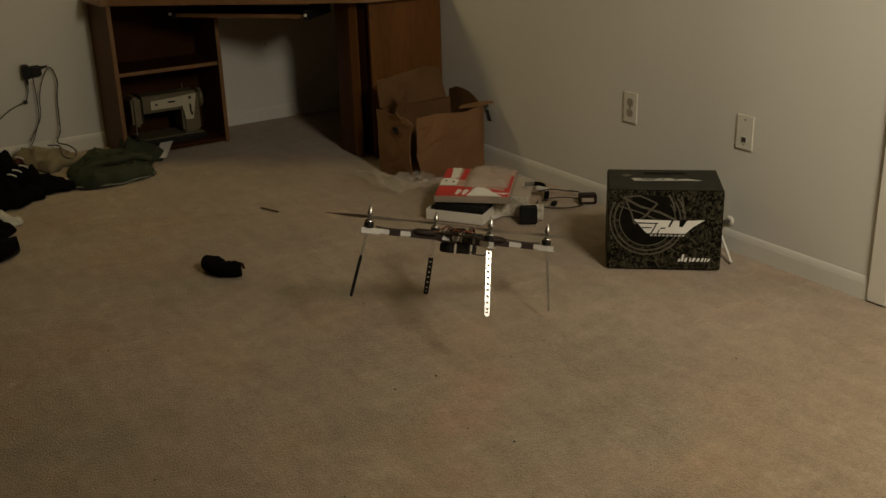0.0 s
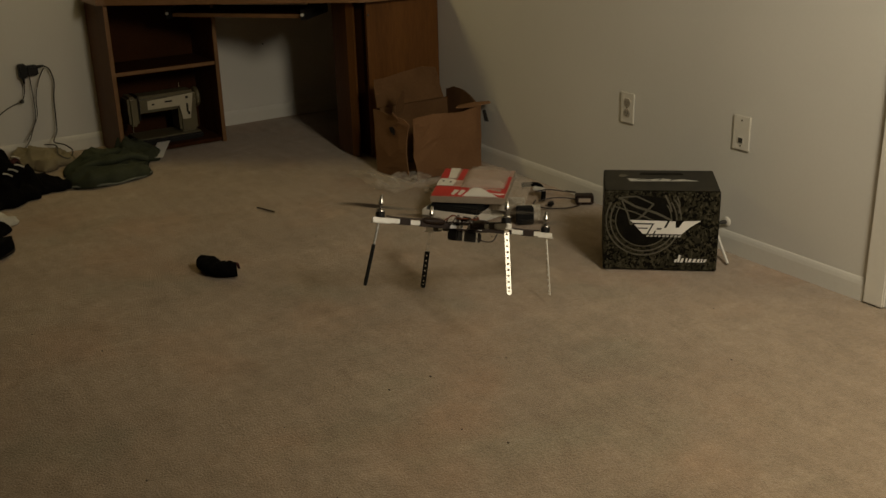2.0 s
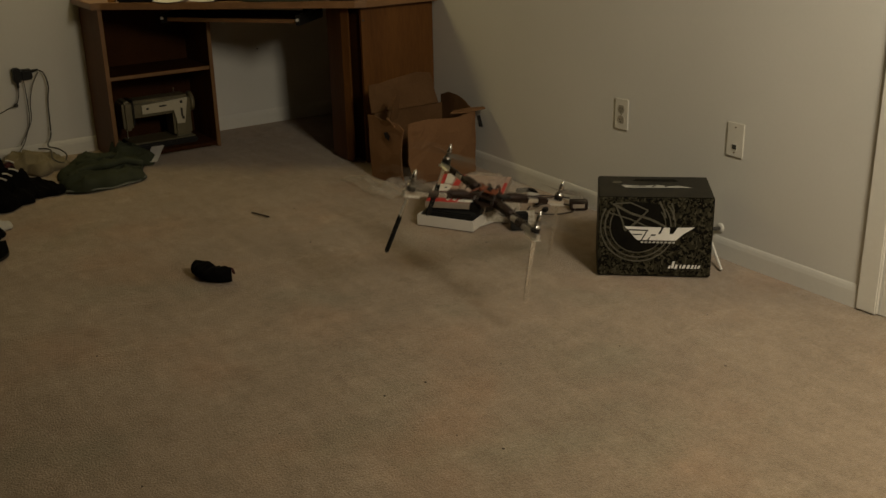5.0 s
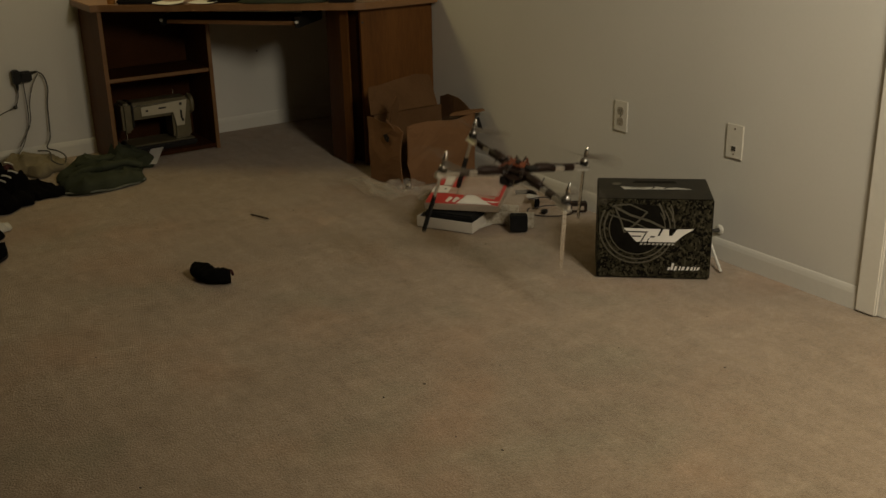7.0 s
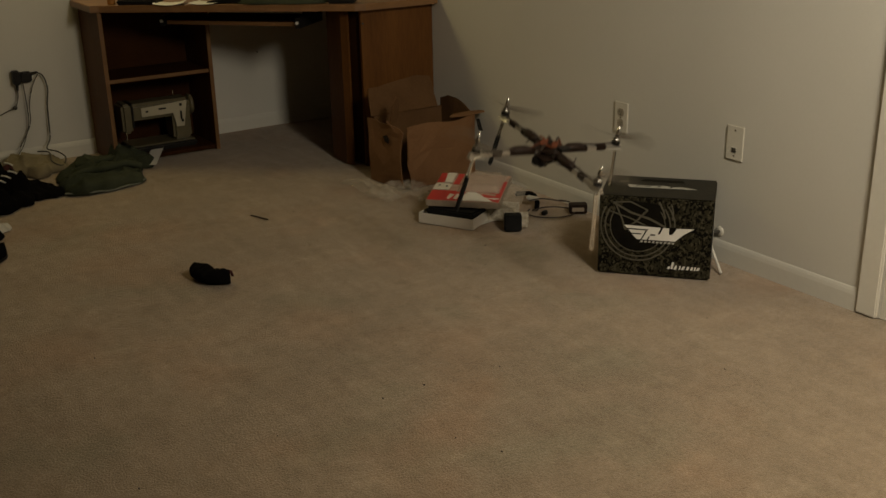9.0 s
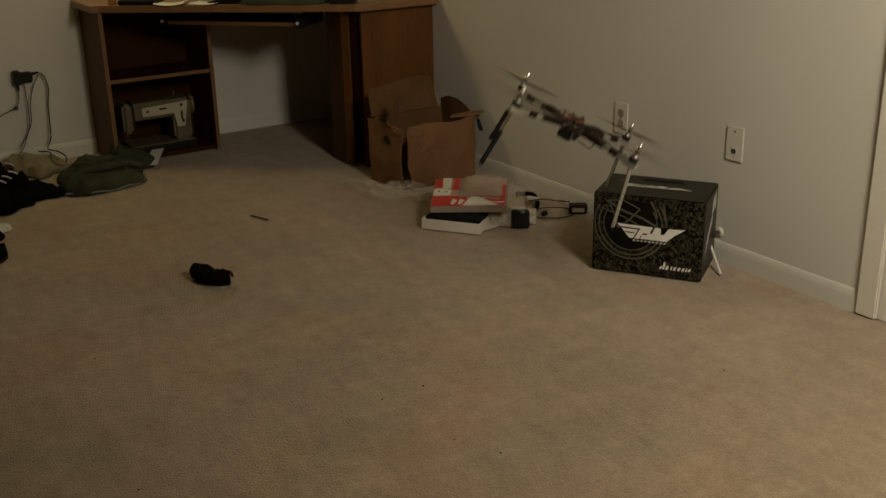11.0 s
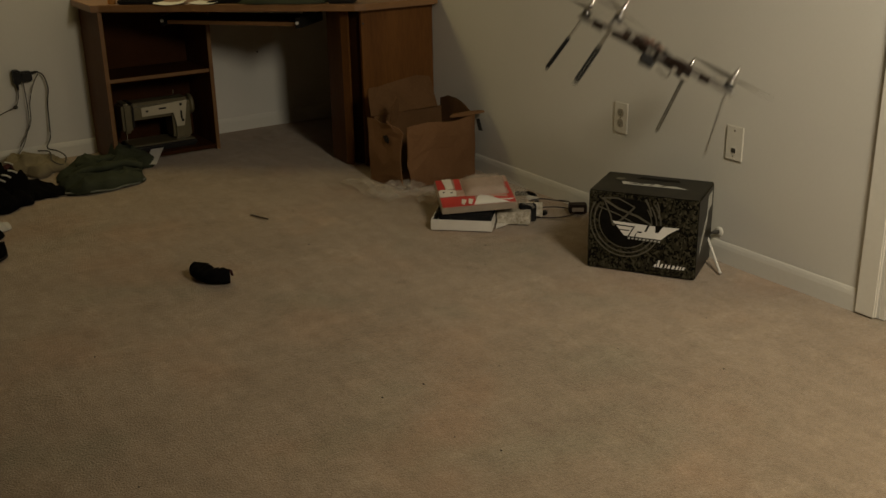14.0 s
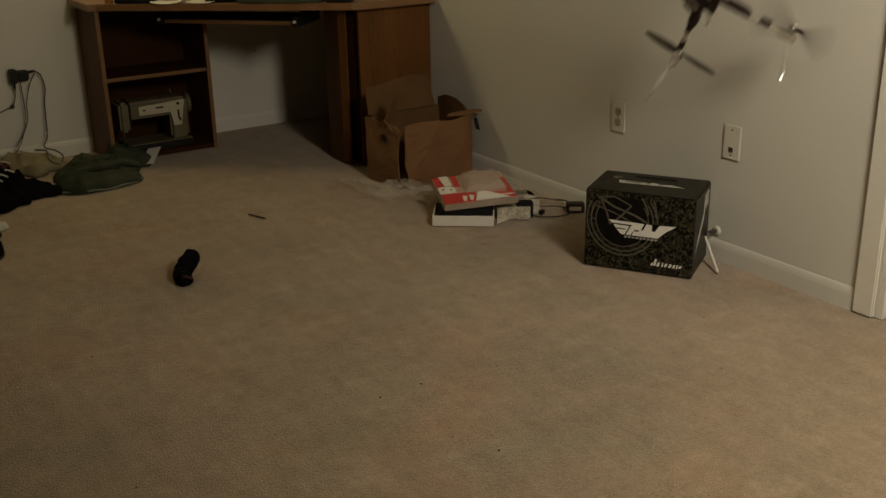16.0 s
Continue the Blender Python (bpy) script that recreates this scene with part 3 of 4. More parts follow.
cable([(-1.527, -0.029, 0.418), (-1.507, -0.03, 0.40), (-1.495, -0.03, 0.34), (-1.507, -0.03, 0.27), (-1.512, -0.03, 0.18), (-1.52, -0.04, 0.11), (-1.55, -0.09, 0.075), (-1.52, -0.16, 0.07), (-1.50, -0.21, 0.05), (-1.53, -0.26, 0.028), (-1.57, -0.24, 0.05), (-1.56, -0.17, 0.075), (-1.60, -0.12, 0.075)], 0.0034, M_CABLE, "grey cable coiled on the beige cloth")

# ---- clothes on the floor ----
heap("beige_cloth", -1.63, -0.17, 0.15, 0.14, 0.09, M_BEIGE, 1.2, "crumpled beige cloth lying against the wall", "clothing", 0)
sh = heap("green_shirt", -1.410, -0.43, 0.165, 0.21, 0.080, M_GREEN, 7.1, "crumpled dark green shirt dropped on the carpet", "clothing", 0, folds=6.5, amp=0.50, ply=0.30)
heap("sleeve", 0.178, 0.10, 0.092, 0.125, 0.11, M_GREEN, 2.6, rot=20, parent=sh, folds=7, rag=0.16)
heap("shirt_tail", -0.042, -0.185, 0.19, 0.105, 0.062, M_GREEN, 6.1, rot=4, parent=sh, folds=7, rag=0.10, amp=0.46, power=7.0, ply=0.32)
for pts, r in (([(-0.17, -0.115, 0.034), (-0.09, -0.095, 0.052), (0.0, -0.108, 0.056), (0.09, -0.085, 0.058), (0.16, -0.10, 0.036)], 0.015),
               ([(-0.15, -0.20, 0.030), (-0.06, -0.185, 0.046), (0.04, -0.205, 0.046), (0.12, -0.18, 0.040)], 0.011),
               ([(-0.10, 0.02, 0.050), (-0.01, 0.0, 0.062), (0.08, 0.03, 0.060)], 0.013)):
    part("cloth_fold", bm_tube(pts, r, 8, smooth=6), M_GREEN, sh, smooth=True)
hem = [(-0.042 + 0.192 * math.cos(a) * math.cos(0.07) - 0.107 * math.sin(a) * math.sin(0.07), -0.185 + 0.192 * math.cos(a) * math.sin(0.07) + 0.107 * math.sin(a) * math.cos(0.07), 0.007 + 0.003 * math.sin(a * 9)) for a in [math.pi * (1.12 + 0.05 * k) for k in range(16)]]
part("hem", bm_tube(hem, 0.0045, 6), M_GREENPALE, sh, "paler turned-up hem", smooth=True)
ob = part("paper_sheet", bm_prism([(0, 0), (0.10, 0.17), (0.045, 0.19), (-0.045, 0.04)], 0, 0.0012), M_PAPER, m=pose(-1.165, -0.47, 0.014, 6, -7, 0))
tagged(ob, "white paper sheet sticking out from under the shirt", "paper")
jk = heap("black_jacket", -1.935, -0.53, 0.20, 0.27, 0.24, M_BLACKCLOTH, 5.7, "black jacket with white stripes dropped on the carpet", "clothing", 0, rag=0.30)
bm = heap("sleeve", 0.17, -0.05, 0.16, 0.085, 0.07, M_BLACKCLOTH, 8.3, rot=-20, parent=jk, rag=0.30)
heap("red_panel", 0.10, 0.19, 0.115, 0.10, 0.13, M_REDCLOTH, 9.2, rot=0, parent=jk, rag=0.12)
for x, y, z in ((0.160, 0.190, 0.092), (0.120, -0.096, 0.126), (0.092, -0.100, 0.112), (0.068, -0.104, 0.098)):
    bm = bm_tube([(-0.017, 0.004, 0.006), (0.0, 0.0, 0.003), (0.018, -0.006, -0.008)], 0.0038, 6)
    part("stripe", bm, M_PALECLOTH, jk, "white stripe", pose(x, y, z), True)
heap("pale_sock", -2.000, -0.965, 0.085, 0.06, 0.055, M_PALECLOTH, 6.4, "crumpled pale grey sock on the carpet", "sock", -30)
heap("black_sock", -2.045, -1.085, 0.075, 0.10, 0.06, M_BLACKCLOTH, 2.2, "crumpled black sock on the carpet", "sock", -30)


def shoe_tip():
    ob = thing("black_slipper", pose(-2.062, -1.335, 0.0, 0, 0, 35), "black slipper lying on the carpet", "slipper")
    bm = bmesh.new()
    n, k = 22, 16
    rings = []
    for i in range(n + 1):
        s = i / n
        w = 0.042 * (math.sin(math.pi * min(1, max(0.0, s)) ** 0.75) ** 0.5 if 0 < s < 1 else 0.02) + 0.002
        h = 0.030 + 0.012 * math.sin(math.pi * s)
        rings.append([bm.verts.new((-0.12 + 0.20 * s, w * math.cos(2 * math.pi * j / k), max(0.004, 0.02 + h * math.sin(2 * math.pi * j / k)))) for j in range(k)])
    for a, b in zip(rings, rings[1:]):
        for j in range(k):
            bm.faces.new((a[j], a[(j + 1) % k], b[(j + 1) % k], b[j]))
    bm.faces.new(rings[0])
    bm.faces.new(rings[-1])
    part("upper", bm, M_BLACKCLOTH, ob, smooth=True)
    part("sole", bm_prism([(0.082 * math.cos(a) * 1.22 - 0.02, 0.042 * math.sin(a)) for a in [i * math.pi / 12 for i in range(24)]], 0, 0.010, 0.002), M_BLACKPL, ob)


shoe_tip()

# ---- sock that is blown along the carpet ----
def bent_sock():
    ob = thing("ankle_sock", pose(-1.487, -1.955, 0), "black ankle sock lying bent on the carpet", "sock")
    bm = bmesh.new()
    pts = [(-0.072, 0.012), (-0.055, 0.008), (-0.03, -0.002), (-0.006, -0.013), (0.018, -0.020), (0.042, -0.017), (0.064, -0.004), (0.074, 0.004)]
    wid = [0.026, 0.033, 0.037, 0.036, 0.031, 0.028, 0.027, 0.022]
    P, W = [], []
    for i in range(len(pts) - 1):
        for s in range(5):
            u = s / 5
            P.append((pts[i][0] * (1 - u) + pts[i + 1][0] * u, pts[i][1] * (1 - u) + pts[i + 1][1] * u))
            W.append(wid[i] * (1 - u) + wid[i + 1] * u)
    P.append(pts[-1])
    W.append(wid[-1])
    rings, k = [], 20
    for i, (x, y) in enumerate(P):
        a, b = P[max(i - 1, 0)], P[min(i + 1, len(P) - 1)]
        tx, ty = b[0] - a[0], b[1] - a[1]
        q = math.hypot(tx, ty)
        nx_, ny_ = -ty / q, tx / q
        ring = []
        for j in range(k):
            an = 2 * math.pi * j / k
            w = W[i] * (1 + 0.12 * noise.noise(Vector((x * 40, j * 0.8, 3))))
            hgt = 0.021 + 0.006 * noise.noise(Vector((x * 45, math.cos(an) * 1.4, 7)))
            ring.append(bm.verts.new((x + nx_ * w * math.cos(an), y + ny_ * w * math.cos(an), max(0.001, hgt + (hgt + 0.006) * math.sin(an)))))
        rings.append(ring)
    for a, b in zip(rings, rings[1:]):
        for j in range(k):
            bm.faces.new((a[j], a[(j + 1) % k], b[(j + 1) % k], b[j]))
    bm.faces.new(rings[0])
    bm.faces.new(rings[-1])
    part("foot", bm, M_BLACKCLOTH, ob, smooth=True)
    bm = bm_tube([(0.071, -0.016, 0.016), (0.0755, 0.003, 0.041), (0.071, 0.021, 0.018)], 0.0045, 7)
    part("toe_seam", bm, M_REDCLOTH, ob, "dark red toe seam", smooth=True)
    return ob


SOCK = bent_sock()

# ---- specks and a twig ----
tw = part("twig", bm_tube([(-1.105, -1.402, 0.004), (-1.098, -1.43, 0.006), (-1.085, -1.455, 0.004), (-1.073, -1.492, 0.005)], 0.0032, 6), M_TWIG, smooth=True)
tagged(tw, "short dark twig lying on the carpet", "twig")
rng = random.Random(4)
bm = bmesh.new()
for i in range(46):
    x, y = rng.uniform(-2.2, -0.4), rng.uniform(-3.6, -1.2)
    r = rng.uniform(0.0012, 0.0032)
    bmesh.ops.create_icosphere(bm, subdivisions=1, radius=r, matrix=Matrix.Translation((x, y, r * 0.6)) @ Matrix.Diagonal((1, 1.5, 0.6, 1)))
tagged(part("crumbs", bm, M_TWIG), "tiny dark crumbs scattered over the carpet", "crumbs", kind="stuff")


# ---- open cardboard box ----
def card_sheet(pts, th=0.005, dent=0.006):
    """A board cut to an outline, dented and buckled by use."""
    bm = bm_prism(pts, 0, th)
    for _ in range(2):
        bmesh.ops.triangulate(bm, faces=bm.faces[:])
        bmesh.ops.subdivide_edges(bm, edges=[e for e in bm.edges if e.calc_length() > 0.028], cuts=1)
    bmesh.ops.triangulate(bm, faces=bm.faces[:])
    k = 7.3 * sum(x + 2 * y for x, y in pts)
    for v in bm.verts:
        x, y = v.co.x, v.co.y
        v.co.z += dent * (noise.noise(Vector((x * 9, y * 9, k))) + 0.6 * abs(noise.noise(Vector((x * 21 + k, y * 17, 2)))))
        v.co.x += 0.4 * dent * noise.noise(Vector((x * 16, y * 16, k + 5)))
        v.co.y += 0.4 * dent * noise.noise(Vector((x * 16, y * 16, k + 9)))
    return bm


def cardboard_box():
    ob = thing("cardboard_box", pose(-0.426, -1.470, 0, 0, 0, 3), "worn brown cardboard box with torn corner and open flaps", "cardboard box")
    w, dp, h = 0.362, 0.245, 0.272
    fr = Matrix(((1, 0, 0, 0), (0, 0, -1, 0), (0, 1, 0, 0), (0, 0, 0, 1)))
    sd = Matrix(((0, 0, 1, 0), (1, 0, 0, 0), (0, 1, 0, 0), (0, 0, 0, 1)))
    # front wall, torn down its left corner
    part("front_wall", card_sheet([(0.012, 0), (w, 0), (w, h), (0.24, h - 0.012), (0.12, h + 0.003), (0.006, h - 0.004), (0.0, h - 0.05), (0.010, h - 0.10), (0.004, 0.11), (0.010, 0.05)], dent=0.016), M_CARD, ob, m=fr)
    part("left_wall", card_sheet([(0.010, 0), (dp, 0), (dp, h), (0.19, h - 0.004), (0.045, h - 0.010), (0.006, h - 0.03), (0.030, h - 0.105), (0.022, 0.12), (0.012, 0.04)], dent=0.016), M_CARD, ob, m=pose(0, 0, 0, 0, 0, 4) @ sd @ pose(0, 0, -0.012))
    part("back_wall", card_sheet([(0, 0), (w, 0), (w, h), (0, h)]), M_CARDSHADE, ob, m=pose(0, dp, 0) @ fr)
    part("right_wall", card_sheet([(0.005, 0), (dp, 0), (dp, h + 0.035), (0.19, h + 0.052), (0.13, h + 0.050), (0.07, h + 0.030), (0.02, h + 0.004), (0.005, h)]), M_CARDSHADE, ob, m=pose(w - 0.005, 0, 0) @ sd)
    part("bottom", bm_box(0.01, w - 0.006, 0.006, dp - 0.006, 0.001, 0.006), M_CARDSHADE, ob)
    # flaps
    part("back_flap", card_sheet([(0.0, 0), (0.345, 0), (0.325, 0.135), (0.25, 0.148), (0.06, 0.122), (0.006, 0.118)], dent=0.010), M_CARDSHADE, ob, m=pose(-0.012, dp - 0.002, h + 0.002, -14, 0, -2) @ fr)
    part("side_flap", bm_prism([(w - 0.130, 0.004), (w - 0.060, -0.020), (w + 0.045, -0.014), (w + 0.052, 0.010), (w - 0.010, 0.030), (w - 0.10, 0.026)], 0, 0.005), M_CARD, ob, m=pose(0, 0, h + 0.003, 3, 0, 0))
    part("flap_strip", card_sheet([(0, 0), (0.016, 0), (0.032, -0.055), (0.012, -0.05)]), M_BLACKPL, ob, "dark torn strip", pose(w + 0.004, -0.004, h - 0.022) @ fr)
    part("corner_flap", card_sheet([(0, 0), (0.05, 0.004), (0.052, 0.09), (0.018, 0.118), (-0.004, 0.08)]), M_CARDSHADE, ob, m=pose(-0.012, 0.10, h - 0.006, 10, 0, 25) @ fr)
    part("corner_flap", card_sheet([(0, 0), (0.07, 0.0), (0.05, 0.06), (0.012, 0.07)]), M_CARD, ob, m=pose(-0.012, 0.05, h - 0.04, -40, 10, 60) @ fr)
    part("side_hole", bm_prism([(0, 0), (0.022, 0.006), (0.034, 0.028), (0.010, 0.034), (-0.004, 0.02)], 0, 0.003), M_BLACKPL, ob, "dark hand hole", pose(0, 0, 0, 0, 0, 4) @ Matrix(((0, 0, -1, -0.014), (1, 0, 0, 0.10), (0, 1, 0, 0.185), (0, 0, 0, 1))))
    return ob


cardboard_box()


def crumpled_film(name, cx, cy, rx, ry, h, seed, label, material=None, rot=0):
    bm = bmesh.new()
    n = 26
    g = []
    for i in range(n + 1):
        row = []
        for j in range(n + 1):
            u, v = 2 * i / n - 1, 2 * j / n - 1
            q = noise.noise(Vector((u * 2.6 + seed, v * 2.6, 1.0)))
            e = abs(noise.noise(Vector((u * 5 + seed, v * 5, 4.0))))
            r = max(0.0, 1 - (u * u + v * v) * 0.5)
            row.append(bm.verts.new((rx * (u + 0.22 * noise.noise(Vector((u * 1.5, v * 2, seed)))), ry * (v + 0.22 * noise.noise(Vector((u * 2, v * 1.5, seed + 3)))), max(0.003, h * r * (0.55 + 0.9 * q + 0.5 * e)))))
        g.append(row)
    for i in range(n):
        for j in range(n):
            bm.faces.new((g[i][j], g[i + 1][j], g[i + 1][j + 1], g[i][j + 1]))
    ob = part(name, bm, material or M_FILM, m=pose(cx, cy, 0, 0, 0, rot))
    return tagged(ob, label, "plastic bag")


crumpled_film("plastic_bag", -0.475, -1.50, 0.12, 0.10, 0.05, 2.0, "crumpled clear plastic bag lying by the cardboard box")
crumpled_film("plastic_bag", -0.545, -1.36, 0.06, 0.16, 0.03, 6.0, "crumpled clear plastic wrap on the carpet")
crumpled_film("plastic_bag", -0.415, -1.66, 0.07, 0.06, 0.04, 9.0, "small crumpled clear plastic bag on the carpet")

# ---- open packages that the draught shifts ----
U = pose(-0.672, -1.920, 0, 0, 0, -47)


def white_tray():
    ob = thing("white_tray", U, "shallow white cardboard tray with black foam inside", "box")
    w, dp, h = 0.230, 0.17, 0.041
    part("front_wall", bm_box(0, w, 0, 0.004, 0, h, 0.001), M_WHITECARD, ob)
    part("back_wall", bm_box(0, w, dp - 0.004, dp, 0, h, 0.001), M_WHITECARD, ob)
    part("side_wall", bm_box(0, 0.004, 0.0045, dp - 0.0045, 0, h, 0.001), M_WHITECARD, ob)
    part("side_wall", bm_box(w - 0.004, w, 0.0045, dp - 0.0045, 0, h, 0.001), M_WHITECARD, ob)
    part("bottom", bm_box(0.0045, w - 0.0045, 0.0045, dp - 0.0045, 0.001, 0.004), M_WHITECARD, ob)
    part("foam_insert", bm_prism([(0.03, 0.008), (0.224, 0.008), (0.222, 0.16), (0.06, 0.16), (0.012, 0.10)], 0.005, 0.062, 0.006), M_BLACKFOAM, ob, "black foam insert")
    return ob


def speckled_carton():
    ob = thing("speckled_carton", U, "pale printed carton with dark specks on the carpet", "box")
    part("carton_body", bm_box(0.236, 0.362, 0.095, 0.20, 0.0, 0.048, 0.002), M_SPECK, ob)
    part("tuck_flap", bm_prism([(0.236, 0.094), (0.282, 0.094), (0.269, 0.07), (0.240, 0.03)], 0.002, 0.004), M_WHITECARD, ob, "white open tuck flap")
    return ob


def black_block():
    ob = thing("black_foam_block", U @ pose(0.362, 0.012, 0, 0, 0, 14), "square black foam block standing on the carpet", "foam block")
    part("block_body", bm_box(0, 0.064, 0, 0.045, 0, 0.062, 0.004), M_BLACKFOAM, ob)
    part("backing_card", bm_prism([(0.0, 0.0455), (0.085, 0.0455), (0.094, 0.062), (0.0, 0.062)], 0.0, 0.058, 0.001), M_SPECK, ob, "speckled card behind the foam")
    return ob


def red_package():
    ob = thing("red_package", U @ pose(0.032, 0.030, 0.0675, 6.0, 0, 0), "red and white printed package with clear blister window", "package")
    w, dp, h = 0.262, 0.275, 0.026
    WIDE = 1.085
    part("package_body", bm_box(0, w * WIDE, 0, dp, 0, h - 0.002, 0.002), M_GREYCARD, ob)
    z = h - 0.0015
    pt = lambda n, pts, mt, lab="", dz=0.0: part(n, bm_prism([(x * WIDE, y) for x, y in pts], z + dz, z + dz + 0.0012), mt, ob, lab)
    pt("red_panel", [(0.003, 0.003), (w - 0.003, 0.003), (w - 0.003, dp - 0.003), (0.003, dp - 0.003)], M_PINK, "pale printed lid")
    pt("red_field", [(0.004, 0.004), (0.120, 0.004), (0.125, 0.095), (0.004, 0.095)], M_RED, "red printed field", 0.0016)
    pt("red_field", [(0.178, 0.03), (0.257, 0.004), (0.257, 0.05), (0.19, 0.075)], M_RED, "red printed field", 0.0016)
    pt("red_field", [(0.004, 0.175), (0.030, 0.175), (0.030, 0.27), (0.004, 0.27)], M_RED, "red printed field", 0.0016)
    pt("red_field", [(0.066, 0.16), (0.088, 0.16), (0.090, 0.27), (0.070, 0.27)], M_RED, "red printed field", 0.0016)
    pt("red_field", [(0.236, 0.052), (0.257, 0.052), (0.257, 0.205), (0.243, 0.205)], M_RED, "red printed field", 0.0016)
    pt("red_field", [(0.128, 0.098), (0.236, 0.086), (0.236, 0.094), (0.128, 0.106)], M_RED, "red printed field", 0.0016)
    pt("white_swoosh", [(0.200, 0.040), (0.240, 0.026), (0.256, 0.036), (0.238, 0.038)], M_WHITEINK, "white printed swoosh", 0.003)
    pt("white_wedge", [(0.112, 0.006), (0.235, 0.006), (0.165, 0.085), (0.140, 0.10)], M_WHITEINK, "white printed wedge", 0.003)
    pt("white_patch", [(0.004, 0.10), (0.062, 0.10), (0.066, 0.15), (0.050, 0.165), (0.012, 0.168), (0.004, 0.15)], M_WHITECARD, "white printed patch", 0.003)
    pt("white_patch", [(0.034, 0.172), (0.060, 0.172), (0.060, 0.272), (0.026, 0.272)], M_WHITECARD, "white printed patch", 0.003)
    for x in (0.070, 0.094):
        pt("printed_mark", [(x, 0.02), (x + 0.010, 0.012), (x + 0.022, 0.055), (x + 0.006, 0.065)], M_WHITECARD, "", 0.003)
    for i, (x, y) in enumerate(((0.018, 0.135), (0.045, 0.128))):
        pt("printed_dot", [(x, y), (x + 0.007, y), (x + 0.007, y + 0.008), (x, y + 0.008)], M_SLOT, "", 0.0046)
    # clear blister dome
    bm = bmesh.new()
    n = 14
    g = [[bm.verts.new((0.100 + 0.168 * i / n, 0.085 + 0.178 * j / n, z + 0.004 + 0.026 * (min(i, n - i, 2) / 2) * (min(j, n - j, 2) / 2) * (1 + 0.25 * noise.noise(Vector((i * 0.5, j * 0.5, 2)))))) for j in range(n + 1)] for i in range(n + 1)]
    for i in range(n):
        for j in range(n):
            bm.faces.new((g[i][j], g[i + 1][j], g[i + 1][j + 1], g[i][j + 1]))
    part("blister", bm, M_BLISTER, ob, "clear plastic blister", smooth=True)
    bm = bmesh.new()
    g = [[bm.verts.new((w * WIDE + 0.002 + 0.065 * i / 8, 0.01 + (dp - 0.03) * j / 10, z - 0.006 - 0.030 * (i / 8) ** 1.4 + 0.008 * noise.noise(Vector((i * 0.8, j * 0.8, 5))))) for j in range(11)] for i in range(9)]
    for i in range(8):
        for j in range(10):
            bm.faces.new((g[i][j], g[i + 1][j], g[i + 1][j + 1], g[i][j + 1]))
    part("loose_film", bm, M_FILM, ob, "loose clear film")
    part("prop_card", bm_box(0.06, w - 0.04, 0.16, dp - 0.02, -0.098, -0.0005), M_GREYCARD, ob, m=pose(0, 0, 0, 0, 0, 0))
    return ob


TRAY, CARTON, BLOCK, REDBOX = white_tray(), speckled_carton(), black_block(), red_package()

# ---- strap, cables and charger beside the wall ----
gl = thing("goggle_strap", pose(-0.14, -1.93, 0, 0, 0, 0), "black strap with pale buckle lying on the carpet", "strap")
bm = bm_tube([(0.005, 0.09, 0.02), (0.035, 0.03, 0.03), (0.01, -0.04, 0.024), (-0.03, -0.09, 0.012)], 0.0095, 8)
part("strap_band", bm, M_BLACKCLOTH, gl, smooth=True)
part("buckle", bm_box(-0.028, 0.022, -0.015, 0.02, 0.026, 0.036, 0.004), M_PALECLOTH, gl, "pale buckle", pose(-0.005, -0.03, 0.002, 0, 8, -45))
cable([(-0.19, -2.00, 0.006), (-0.23, -2.04, 0.006), (-0.22, -2.10, 0.006), (-0.16, -2.15, 0.007), (-0.09, -2.15, 0.008), (-0.06, -2.10, 0.012), (-0.04, -2.06, 0.018)], 0.0026, M_WIRE, "dark cable looped on the carpet")
cable([(-0.17, -1.97, 0.03), (-0.12, -1.99, 0.034), (-0.07, -2.02, 0.025), (-0.03, -2.05, 0.02), (-0.03, -1.99, 0.012)], 0.0026, M_WIRE, "dark cable looped on the carpet")
cable([(-0.20, -2.03, 0.012), (-0.15, -2.05, 0.02), (-0.10, -2.09, 0.02), (-0.07, -2.13, 0.012)], 0.0024, M_WIRE, "dark cable looped on the carpet")
ch = thing("charger", pose(-0.052, -2.128, 0, 0, 0, -35), "small dark charger block against the baseboard", "charger")
part("charger_body", bm_box(-0.035, 0.035, -0.022, 0.022, 0, 0.036, 0.004), M_TAPE, ch)
part("charger_label", bm_box(-0.024, 0.022, -0.0228, -0.0221, 0.010, 0.026), M_GREYCARD, ch)
pl = part("cable_plug", bm_box(-0.012, 0.012, -0.009, 0.009, 0, 0.016, 0.003), M_BLACKPL, m=pose(-0.175, -2.075, 0, 0, 0, 20))
tagged(pl, "small black plug lying on the carpet", "plug")


# ---- printed helmet carton ----
def strip(pts, w, z=0.0):
    """A flat ribbon along points in a plane."""
    bm = bmesh.new()
    L, R = [], []
    for i, p in enumerate(pts):
        a, b = Vector(pts[max(i - 1, 0)]), Vector(pts[min(i + 1, len(pts) - 1)])
        d_ = (b - a).normalized()
        n_ = Vector((-d_.y, d_.x)) * w / 2
        L.append((p[0] + n_.x, p[1] + n_.y))
        R.append((p[0] - n_.x, p[1] - n_.y))
    for i in range(len(pts) - 1):
        bm_prism([R[i], R[i + 1], L[i + 1], L[i]], z, z + 0.0007, bm=bm)
    return bm


